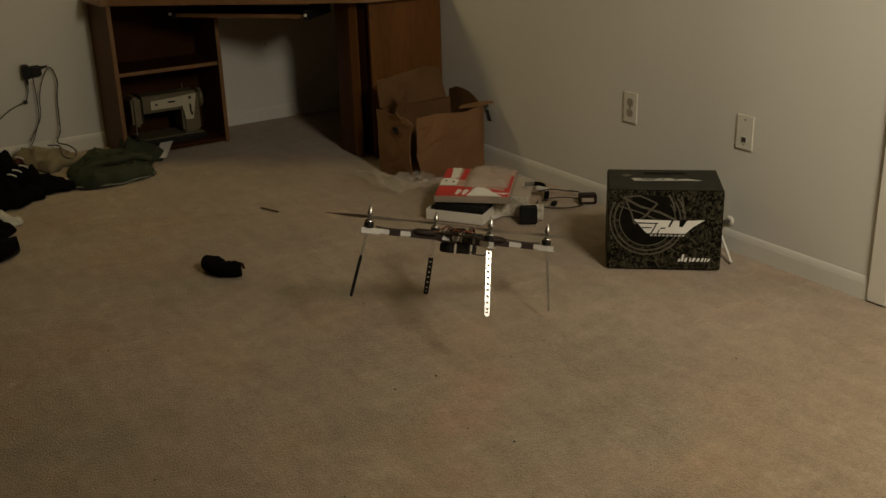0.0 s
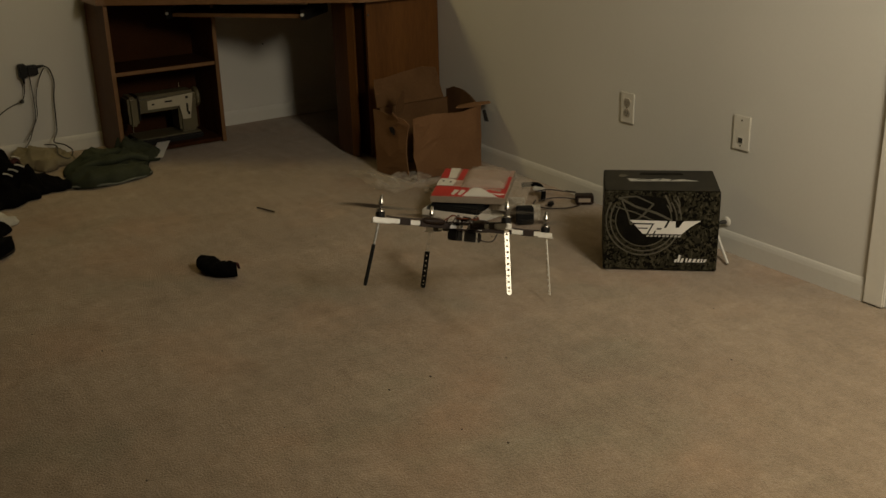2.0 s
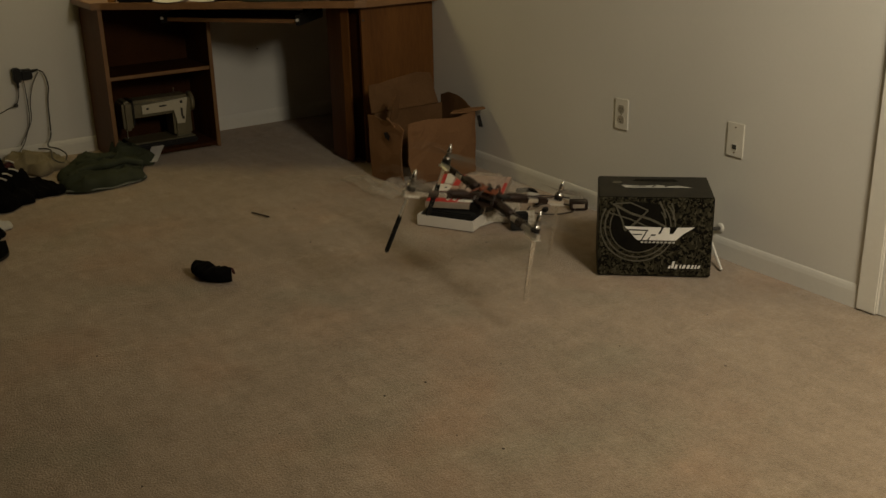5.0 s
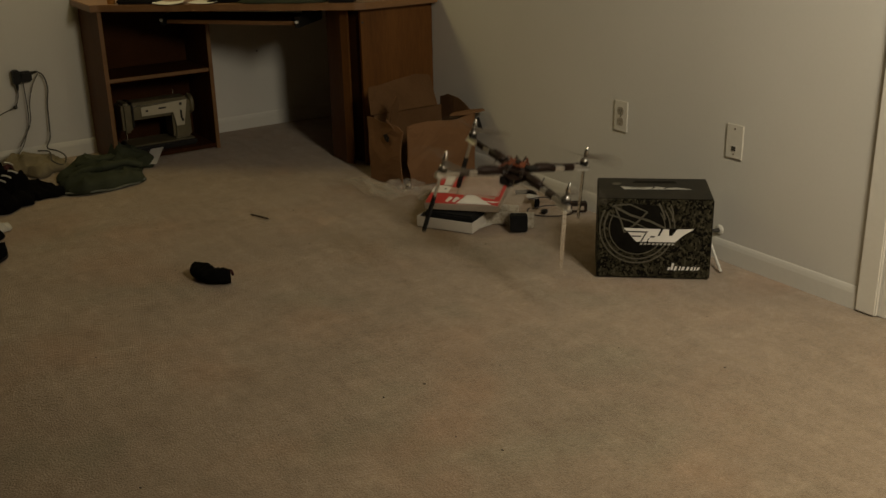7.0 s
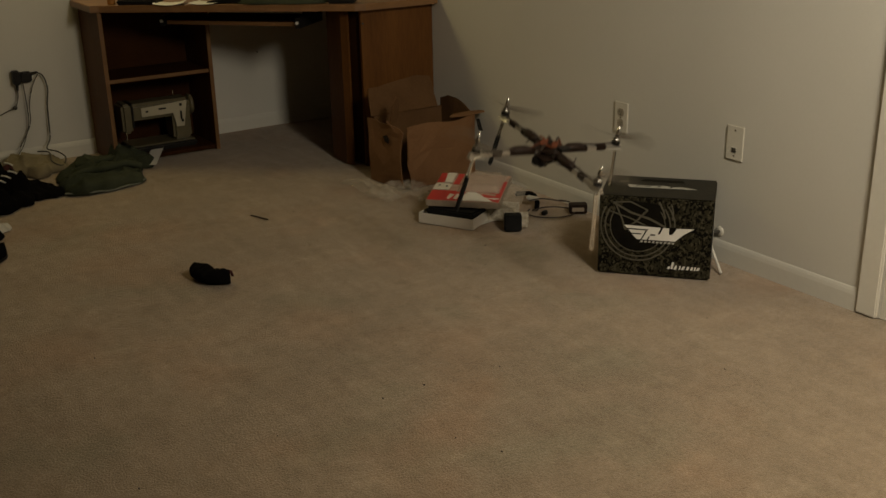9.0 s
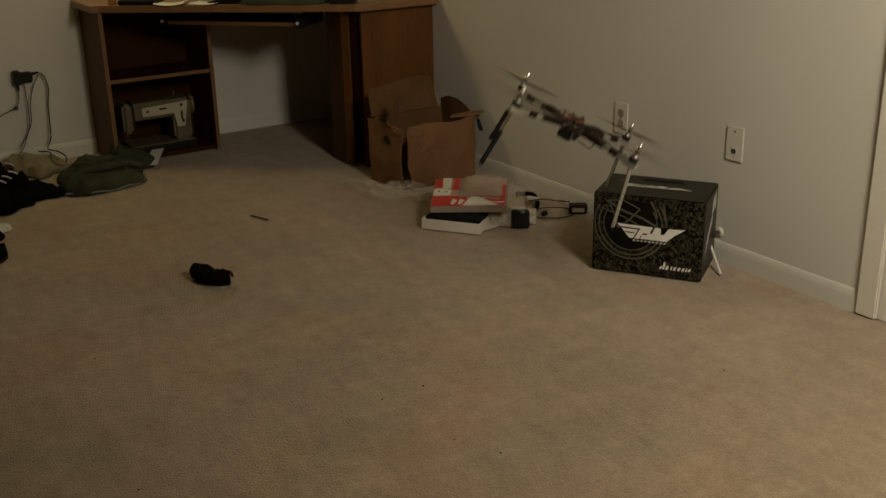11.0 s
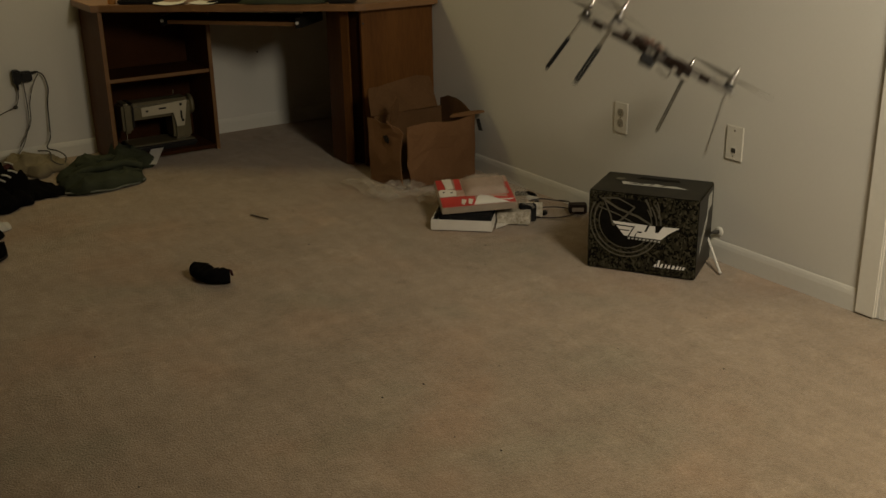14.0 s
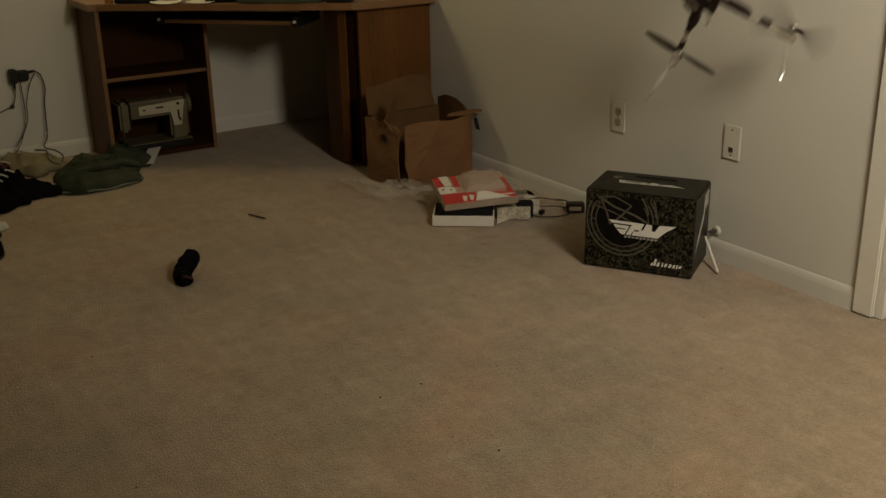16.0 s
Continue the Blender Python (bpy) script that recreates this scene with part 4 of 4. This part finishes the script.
def helmet_carton():
    ob = thing("printed_carton", pose(-0.453, -2.692, 0, 0, 0, -40.4), "black carton printed with tyre pattern and white winged mark", "box")
    w, dp, h = 0.361, 0.232, 0.267
    part("carton_body", bm_box(0, w, 0, dp, 0, h, 0.003), M_PRINT, ob)
    lid = part("lid", bm_prism([(0.002, 0.002), (w - 0.002, 0.002), (w - 0.002, dp - 0.002), (0.002, dp - 0.002)], h + 0.0002, h + 0.0022, 0.0008), M_PRINTTOP, ob, "dark printed lid")
    part("hand_slot", bm_prism([(0.115, 0.176), (0.26, 0.176), (0.25, 0.198), (0.125, 0.198)], h + 0.0026, h + 0.0034), M_INK, lid, "black hand slot")
    part("winged_mark", bm_prism([(0.085, 0.098), (0.30, 0.105), (0.255, 0.125), (0.225, 0.118), (0.19, 0.132), (0.15, 0.120), (0.075, 0.128)], h + 0.0026, h + 0.0032), M_GREYINK, lid, "pale winged mark")
    for pts in ([(0.105, 0.112), (0.150, 0.108), (0.152, 0.112), (0.106, 0.116)], [(0.172, 0.108), (0.177, 0.108), (0.186, 0.126), (0.181, 0.126)], [(0.212, 0.108), (0.217, 0.108), (0.224, 0.116), (0.218, 0.117)]):
        part("mark_slit", bm_prism(pts, h + 0.0034, h + 0.0039), M_INK, lid, "black slit in the pale mark")
    part("torn_patch", bm_prism([(0.045, 0.150), (0.062, 0.142), (0.080, 0.158), (0.070, 0.176), (0.050, 0.170)], h + 0.0026, h + 0.0030), M_LINE, lid)
    fr = Matrix(((1, 0, 0, 0), (0, 0, -1, -0.0006), (0, 1, 0, 0), (0, 0, 0, 1)))
    # tyre and frame lines
    c = Vector((0.125, 0.170))
    cut = lambda pts: [p for p in pts if 0.004 < p[0] < w - 0.004 and 0.004 < p[1] < h - 0.004]
    part("black_field", bm_prism([(0.03, 0.20), (0.10, 0.255), (0.20, 0.245), (0.235, 0.19), (0.20, 0.11), (0.12, 0.075), (0.05, 0.11)], 0.0, 0.0005), M_INK, ob, m=fr)
    for r in (0.118, 0.104, 0.088):
        pts = cut([(c.x + r * math.cos(a), c.y + r * math.sin(a)) for a in [math.radians(q) for q in range(150, 402, 6)]])
        part("tyre_ring", strip(pts, 0.0045 if r > 0.1 else 0.0032, 0.0008), M_LINE, ob, m=fr)
    for pts, wd in (([(0.045, 0.245), (0.10, 0.215), (0.165, 0.195), (0.215, 0.170)], 0.007), ([(0.035, 0.215), (0.10, 0.195), (0.20, 0.150)], 0.004),
                    ([(0.055, 0.235), (0.075, 0.19), (0.085, 0.155)], 0.005), ([(0.085, 0.155), (0.12, 0.185), (0.155, 0.225)], 0.006),
                    ([(0.045, 0.245), (0.10, 0.25), (0.155, 0.225)], 0.004), ([(0.19, 0.255), (0.205, 0.225), (0.212, 0.20)], 0.006), ([(0.228, 0.25), (0.236, 0.225), (0.235, 0.195)], 0.004)):
        part("frame_line", strip(pts, wd, 0.0010), M_LINE, ob, m=fr)
    # winged mark
    part("winged_mark", bm_prism([(0.082, 0.171), (0.232, 0.168), (0.240, 0.160), (0.252, 0.169), (0.304, 0.171), (0.270, 0.148), (0.246, 0.125), (0.124, 0.125), (0.112, 0.138), (0.100, 0.153)], 0.0016, 0.0024), M_WHITEINK, ob, "white winged mark", fr)
    for pts in ([(0.094, 0.1575), (0.158, 0.1565), (0.160, 0.1605), (0.092, 0.1615)], [(0.110, 0.1425), (0.138, 0.1420), (0.140, 0.1455), (0.107, 0.1460)], [(0.136, 0.125), (0.1405, 0.125), (0.156, 0.156), (0.1515, 0.156)],
                [(0.166, 0.1405), (0.181, 0.1405), (0.184, 0.145), (0.168, 0.145)], [(0.190, 0.1465), (0.197, 0.1465), (0.208, 0.171), (0.201, 0.171)], [(0.226, 0.1475), (0.236, 0.1475), (0.252, 0.172), (0.226, 0.172)], [(0.156, 0.125), (0.160, 0.125), (0.166, 0.137), (0.162, 0.137)]):
        part("mark_slit", bm_prism(pts, 0.0026, 0.0032), M_INK, ob, "black slit in the white mark", fr)
    for i in range(9):
        x = 0.135 + i * 0.0125
        part("small_bar", bm_prism([(x, 0.115), (x + 0.008, 0.115), (x + 0.010, 0.121), (x + 0.002, 0.121)], 0.0016, 0.0022), M_GREYINK, ob, m=fr)
    # slanted mark low on the face: plain bars
    for x, wd, z0, hh in ((0.226, 0.011, 0.029, 0.010), (0.236, 0.012, 0.030, 0.024), (0.246, 0.013, 0.029, 0.014), (0.262, 0.008, 0.030, 0.013), (0.270, 0.014, 0.030, 0.012), (0.284, 0.014, 0.030, 0.012), (0.298, 0.012, 0.030, 0.012), (0.310, 0.008, 0.030, 0.012), (0.318, 0.012, 0.031, 0.010)):
        part("slanted_bar", bm_prism([(x, z0), (x + wd * 0.62, z0), (x + wd * 0.95, z0 + hh), (x + wd * 0.40, z0 + hh)], 0.0016, 0.0022), M_WHITEINK, ob, m=fr)
    sd = Matrix(((0, 0, 1, w + 0.0004), (1, 0, 0, 0), (0, 1, 0, 0), (0, 0, 0, 1)))
    part("side_print", bm_prism([(0.004, 0.004), (dp - 0.004, 0.004), (dp - 0.004, h - 0.004), (0.004, h - 0.004)], 0, 0.0006), M_PRINTTOP, ob, m=sd)
    part("side_mark", bm_prism([(0.04, 0.075), (0.14, 0.16), (0.15, 0.20), (0.06, 0.12)], 0.001, 0.0018), M_GREYINK, ob, "grey slanted mark", sd)
    part("side_mark", bm_prism([(0.13, 0.19), (0.20, 0.20), (0.20, 0.25), (0.14, 0.245)], 0.001, 0.0018), M_GREYINK, ob, "grey label", sd)
    return ob


CARTON_BIG = helmet_carton()

# ---- quadcopter ----
QR, QLEG, QZ, QTIP = 0.264, 0.293, 0.180, 0.070


def leg_bar(parent, top, low, material, w, label, s0=0.0, s1=1.0, t=0.0018):
    """A flat strut with a row of holes between two stretches of its length."""
    a, b = Vector(top), Vector(low)
    L = (b - a).length
    zax = (a - b).normalized()
    side = Vector((-top[1], top[0], 0)).normalized()
    nrm = side.cross(zax)
    m = Matrix.Translation(a) @ Matrix((side, nrm, zax)).transposed().to_4x4()
    bm = bmesh.new()
    pitch, z = 0.0162, -L * s0
    end = -L * s1
    hw, hh = w * 0.23, 0.0029
    for x0, x1 in ((-w / 2, -hw), (hw, w / 2)):
        bm_box(x0, x1, -t, t, end, z, bm=bm)
    while z > end + 1e-6:
        q = max(end, z - pitch)
        bm_box(-hw, hw, -t, t, max(q + 2 * hh, end), z, bm=bm) if z - q > 2 * hh else None
        z = q
    bm_box(-hw, hw, -t, t, end, end + 0.002, bm=bm)
    if s1 == 1.0:  # rounded foot
        arc = [(w / 2 * math.cos(k * math.pi / 8), w / 2 * math.sin(k * math.pi / 8)) for k in range(9)]
        foot = bm_prism(arc, -t, t)
        foot.transform(Matrix(((1, 0, 0, 0), (0, 0, 1, 0), (0, -1, 0, end - 0.00005), (0, 0, 0, 1))))
        me = bpy.data.meshes.new("foot")
        foot.to_mesh(me)
        foot.free()
        bm.from_mesh(me)
    return part("leg", bm, material, parent, label, m)


def quadcopter():
    q = thing("quadcopter", pose(-1.07, -2.76, 0.28), "homemade quadcopter with taped white arms and strut legs", "drone")
    part("centre_plate", bm_box(-0.050, 0.050, -0.050, 0.050, -0.012, -0.0075, 0.001), M_TAPE, q)
    part("centre_plate", bm_box(-0.045, 0.045, -0.045, 0.045, 0.0085, 0.012, 0.001), M_TAPE, q, m=pose(0, 0, 0, 0, 0, 45))
    bd = part("control_board", bm_box(-0.026, 0.026, -0.026, 0.026, 0.022, 0.026, 0.0005), M_BOARD, q, "reddish circuit board", pose(0, 0, 0, 0, 0, 45))
    for i in range(5):
        part("chip", bm_box(-0.018 + 0.008 * i, -0.013 + 0.008 * i, -0.010 + 0.004 * (i % 3), 0.002 + 0.003 * (i % 2), 0.0265, 0.031), M_BLACKPL, bd)
    for x in (-0.02, 0.02):
        for y in (-0.02, 0.02):
            part("standoff", bm_lathe([(0.003, 0.0122), (0.003, 0.0218), (0, 0.0218)], 8), M_CHROME, q, m=pose(0, 0, 0, 0, 0, 45) @ pose(x, y, 0))
    bt = part("battery", bm_box(-0.056, 0.056, -0.020, 0.020, -0.040, -0.0125, 0.004), M_BLACKPL, q, "black battery pack strapped underneath", pose(0, 0, 0, 0, 0, 25))
    for x in (-0.03, 0.03):
        part("strap", bm_box(x - 0.005, x + 0.005, -0.0212, 0.0212, -0.0412, -0.0120, 0.001), M_CHROME, bt)
    part("receiver", bm_box(-0.022, 0.022, -0.014, 0.014, 0.0125, 0.0215, 0.002), M_BLACKPL, q, m=pose(0.035, -0.030, 0, 0, 0, 15))
    rw = random.Random(11)
    for i in range(12):
        a = rw.uniform(0, 6.28)
        r0, r1 = rw.uniform(0.01, 0.03), rw.uniform(0.05, 0.085)
        z = rw.uniform(0.012, 0.024)
        part("wire", bm_tube([(r0 * math.cos(a), r0 * math.sin(a), z), (0.045 * math.cos(a + 0.5), 0.045 * math.sin(a + 0.5), z + rw.uniform(0.006, 0.02)), (r1 * math.cos(a + 0.3), r1 * math.sin(a + 0.3), rw.uniform(-0.008, 0.012))], 0.0018, 5), M_BOARD if i % 4 == 0 else M_WIRE, q, smooth=True)
    part("wire_loop", bm_tube([(0.02, -0.03, -0.03), (0.045, -0.045, -0.038), (0.068, -0.050, -0.034), (0.085, -0.040, -0.012)], 0.0020, 6), M_WIRE, q, smooth=True)
    props = []
    for i, (dx, dy) in enumerate(((-1, 0), (0, 1), (1, 0), (0, -1))):
        A = Matrix(((dx, -dy, 0, 0), (dy, dx, 0, 0), (0, 0, 1, 0), (0, 0, 0, 1)))
        arm = part("arm", bm_box(0.030, QR + 0.022, -0.0065, 0.0065, -0.0065, 0.0065, 0.001), M_ALUWHITE, q, "white square arm", A)
        for a, b in (((0.050, 0.146), (0.172, 0.208)) if i in (0, 3) else ((0.050, 0.150), (0.184, 0.224))):
            part("tape_wrap", bm_box(a, b, -0.0082, 0.0082, -0.0085, 0.0085, 0.002), M_TAPE, arm)
        part("speed_controller", bm_lathe([(0.0, -0.036), (0.010, -0.034), (0.0155, -0.022), (0.0165, 0.0), (0.0150, 0.024), (0.009, 0.036), (0.0, 0.038)], 14), M_TAPE, arm, "speed controller bound in dark tape", Matrix(((0, 0, 1, 0.102), (1, 0, 0, 0), (0, 0.72, 0, 0.008), (0, 0, 0, 1))), True)
        part("motor_lead", bm_tube([(0.125, 0.004, 0.014), (0.17, 0.006, 0.0105), (0.215, 0.005, 0.010), (0.246, 0.003, 0.012)], 0.0026, 6), M_WIRE, arm, smooth=True)
        part("motor_mount", bm_box(QR - 0.030, QR + 0.024, -0.013, 0.013, -0.0095, -0.0067, 0.001), M_ALUWHITE, arm)
        mo = part("motor", bm_lathe([(0.0, 0.0068), (0.0122, 0.0068), (0.0136, 0.0085), (0.0136, 0.0205), (0.0128, 0.0215), (0.0, 0.0215)], 22), M_BLACKPL, q, m=pose(dx * QR, dy * QR, 0), smooth=False)
        part("motor_bell", bm_lathe([(0.0130, 0.0216), (0.0134, 0.0235), (0.0120, 0.0275), (0.0080, 0.0305), (0.0, 0.0310)], 22), M_CHROME, mo, "polished motor bell", smooth=True)
        part("shaft", bm_lathe([(0.0046, 0.0311), (0.0040, 0.033), (0.0040, 0.042), (0.0078, 0.0425), (0.0082, 0.046), (0.0066, 0.056), (0.0032, QTIP), (0, QTIP + 0.001)], 18), M_CHROME, mo, "polished prop adapter", smooth=True)
        # propeller
        bm = bmesh.new()
        for s in (1, -1):
            prev = None
            for j in range(13):
                u = j / 12
                r = 0.006 + 0.119 * u
                ch = 0.0055 + 0.0085 * math.sin(math.pi * min(1.0, u * 0.85 + 0.12)) ** 0.8 if u < 0.97 else 0.004
                tw_ = math.radians(26 - 18 * u)
                vs = []
                for cy, cz in ((-1, 0.0004), (0.0, 0.0016), (1, 0.0004), (0.0, -0.0010)):
                    yy, zz = cy * ch, cz
                    vs.append(bm.verts.new((s * r, s * (yy * math.cos(tw_) - zz * math.sin(tw_)), yy * math.sin(tw_) + zz)))
                if prev:
                    for k in range(4):
                        bm.faces.new((prev[k], prev[(k + 1) % 4], vs[(k + 1) % 4], vs[k]))
                else:
                    bm.faces.new(vs)
                prev = vs
            bm.faces.new(prev)
        bm_lathe([(0.0062, -0.003), (0.0062, 0.0035)], 14, bm)
        props.append(part("propeller", bm, M_PROP, q, "dark two-blade propeller", pose(dx * QR, dy * QR, 0.036)))
        # leg, the front one bent a little further out
        splay = 0.016 if i == 3 else 0.0
        topp, low = (dx * (QR + 0.004), dy * (QR + 0.004), -0.010), (dx * (QLEG + splay), dy * (QLEG + splay), -QZ + 0.2 * splay)
        if i < 2:
            leg_bar(q, topp, low, M_ALU, 0.012, "white upper strut of the leg", 0.0, 0.36)
            leg_bar(q, topp, low, M_BLACKFOAM, 0.0145, "black perforated lower strut", 0.36, 1.0, 0.0030)
        else:
            leg_bar(q, topp, low, M_ALU, 0.0140 if i == 3 else 0.012, "bare perforated metal leg")
    return q, props


QUAD, PROPS = quadcopter()


# ---- what moves ----
def motions():
    flight = (
        (0, -1.074, -2.761, 0.259, -16.3, 12.2, -19.7),
        (1, -1.040, -2.735, 0.258, -18.2, 11.8, -16.9),
        (2, -0.996, -2.701, 0.261, -18.5, 13.4, -12.6),
        (3, -0.972, -2.700, 0.290, -8.1, 13.7, -8.1),
        (4, -0.930, -2.682, 0.309, 4.4, 14.4, -5.0),
        (6.5, -0.774, -2.625, 0.373, 11.2, 9.0, -2.7),
        (7, -0.715, -2.599, 0.381, 9.6, 6.6, -3.0),
        (7.5, -0.688, -2.612, 0.397, 9.8, 5.5, -3.1),
        (8.2, -0.668, -2.634, 0.420, 9.8, 3.7, -4.1),
        (9.2, -0.589, -2.612, 0.437, 12.8, 6.1, -3.5),
        (11.5, -0.542, -2.687, 0.537, 16.1, 24.1, 10.3),
        (12.5, -0.484, -2.686, 0.579, 18.5, 27.4, 16.1),
        (13.2, -0.448, -2.745, 0.643, 18.4, 29.4, 18.7),
        (13.7, -0.408, -2.792, 0.700, 19.1, 26.4, 18.0),
        (14.2, -0.411, -2.879, 0.764, 19.2, 23.3, 21.3),
        (14.6, -0.398, -2.896, 0.791, 19.8, 23.4, 22.1),
        (15, -0.357, -2.900, 0.819, 25.4, 32.9, 34.5),
        (15.6, -0.315, -2.915, 0.874, 30.5, 46.8, 50.2),
        (16, -0.299, -2.947, 0.914, 46.3, 54.5, 72.2),
    )
    T = [r[0] for r in flight]
    V = [np.array(r[1:]) for r in flight]
    rows = []
    for k in range(0, 481):
        # glide between the stations; the frame buzzes along its own upright axis once the legs are off the carpet
        t = k / 30
        j = min(max(sum(1 for x in T if x <= t) - 1, 0), len(T) - 2)
        h, u = T[j + 1] - T[j], (t - T[j]) / (T[j + 1] - T[j])
        slope = lambda i: (V[i + 1] - V[i - 1]) / (T[i + 1] - T[i - 1]) if 0 < i < len(T) - 1 else np.zeros(6)
        p = (2 * u ** 3 - 3 * u * u + 1) * V[j] + (u ** 3 - 2 * u * u + u) * h * slope(j) + (3 * u * u - 2 * u ** 3) * V[j + 1] + (u ** 3 - u * u) * h * slope(j + 1)
        buzz = float(np.interp(t, (0, 3, 4, 6.5, 9, 11.5, 13, 14.6, 16), (0, 0.001, 0.004, 0.009, 0.010, 0.013, 0.018, 0.019, 0.013))) * (-1) ** k
        rows.append((t, pose(*[float(x) for x in p]) @ pose(0, 0, buzz, 0, 55 * buzz, 0)))
    walk(QUAD, rows)
    for i, ob in enumerate(PROPS):
        loc = ob.matrix_basis.translation.copy()
        rows, a = [], 31.0 * i
        for k in range(0, 481):
            t = k / 30
            rows.append((t, pose(loc.x, loc.y, loc.z, 0, 0, a)))
            if not (i == 2 and t > 15.35):
                a += 87 if i % 2 else -87
        walk(ob, rows)
    shift = [(0, 0, 0), (7, 0, 0), (8, 0.012, 0.018), (9, 0.034, 0.042), (10, 0.030, 0.015), (11.5, 0.015, -0.026), (12.5, 0.030, -0.045), (13.5, 0.042, -0.044), (14.5, 0.064, -0.029), (16, 0.088, -0.012)]
    for ob in (BLOCK,):
        m = ob.matrix_basis.copy()
        walk(ob, [(t, Matrix.Translation((x, y, 0)) @ m) for t, x, y in (
            (0, 0, 0), (7, 0, 0), (8, -0.010, 0.022), (9, -0.004, 0.03), (11.5, 0.06, 0.05), (12.5, 0.08, 0.048), (13.5, 0.10, 0.075), (14.5, 0.125, 0.105), (16, 0.13, 0.115))])
    # tray, carton and package slew against each other as they slide
    slew = {0: (-10, 0, 3), 7: (-13, 0, 0), 8: (-13.5, 0, 0), 9: (-14, 0, 0.5), 10: (-10, 0, 4), 11.5: (-7, 0, 11), 12.5: (-5, 0, 14), 13.5: (1, 3, 18), 14.5: (6, 5, 22), 16: (9, 6, 25)}
    for k, (ob, px, py) in enumerate(((TRAY, 0.11, 0.0), (CARTON, 0.11, 0.0), (REDBOX, 0.13, 0.02))):
        m = ob.matrix_basis.copy()
        walk(ob, [(t, Matrix.Translation((x, y, 0)) @ m @ pose(px, py, 0) @ pose(0, 0, 0, 0, 0, slew[t][k]) @ pose(-px, -py, 0)) for t, x, y in shift])
    walk(CARTON_BIG, [(t, pose(x, y, 0, 0, 0, rz)) for t, x, y, rz in (
        (0, -0.453, -2.692, -40.4), (8.2, -0.453, -2.692, -40.4), (8.6, -0.445, -2.682, -42), (9.0, -0.412, -2.651, -49), (9.4, -0.408, -2.64, -51), (11.5, -0.400, -2.604, -58), (12.5, -0.403, -2.598, -58.2),
        (14, -0.402, -2.590, -58.3), (16, -0.400, -2.584, -58.4))])
    walk(SOCK, [(t, pose(x, y, z, rx, ry, rz)) for t, x, y, z, rx, ry, rz in (
        (0, -1.487, -1.955, 0, 0, 0, -58), (14.0, -1.487, -1.955, 0, 0, 0, -58), (14.5, -1.487, -1.953, 0.001, 0, 0, -60), (15.0, -1.489, -1.945, 0.004, 8, 6, -72),
        (15.4, -1.503, -1.930, 0.008, 16, 10, -92), (15.8, -1.522, -1.905, 0.012, 22, 14, -112), (16.0, -1.527, -1.898, 0.012, 22, 14, -116))])


motions()
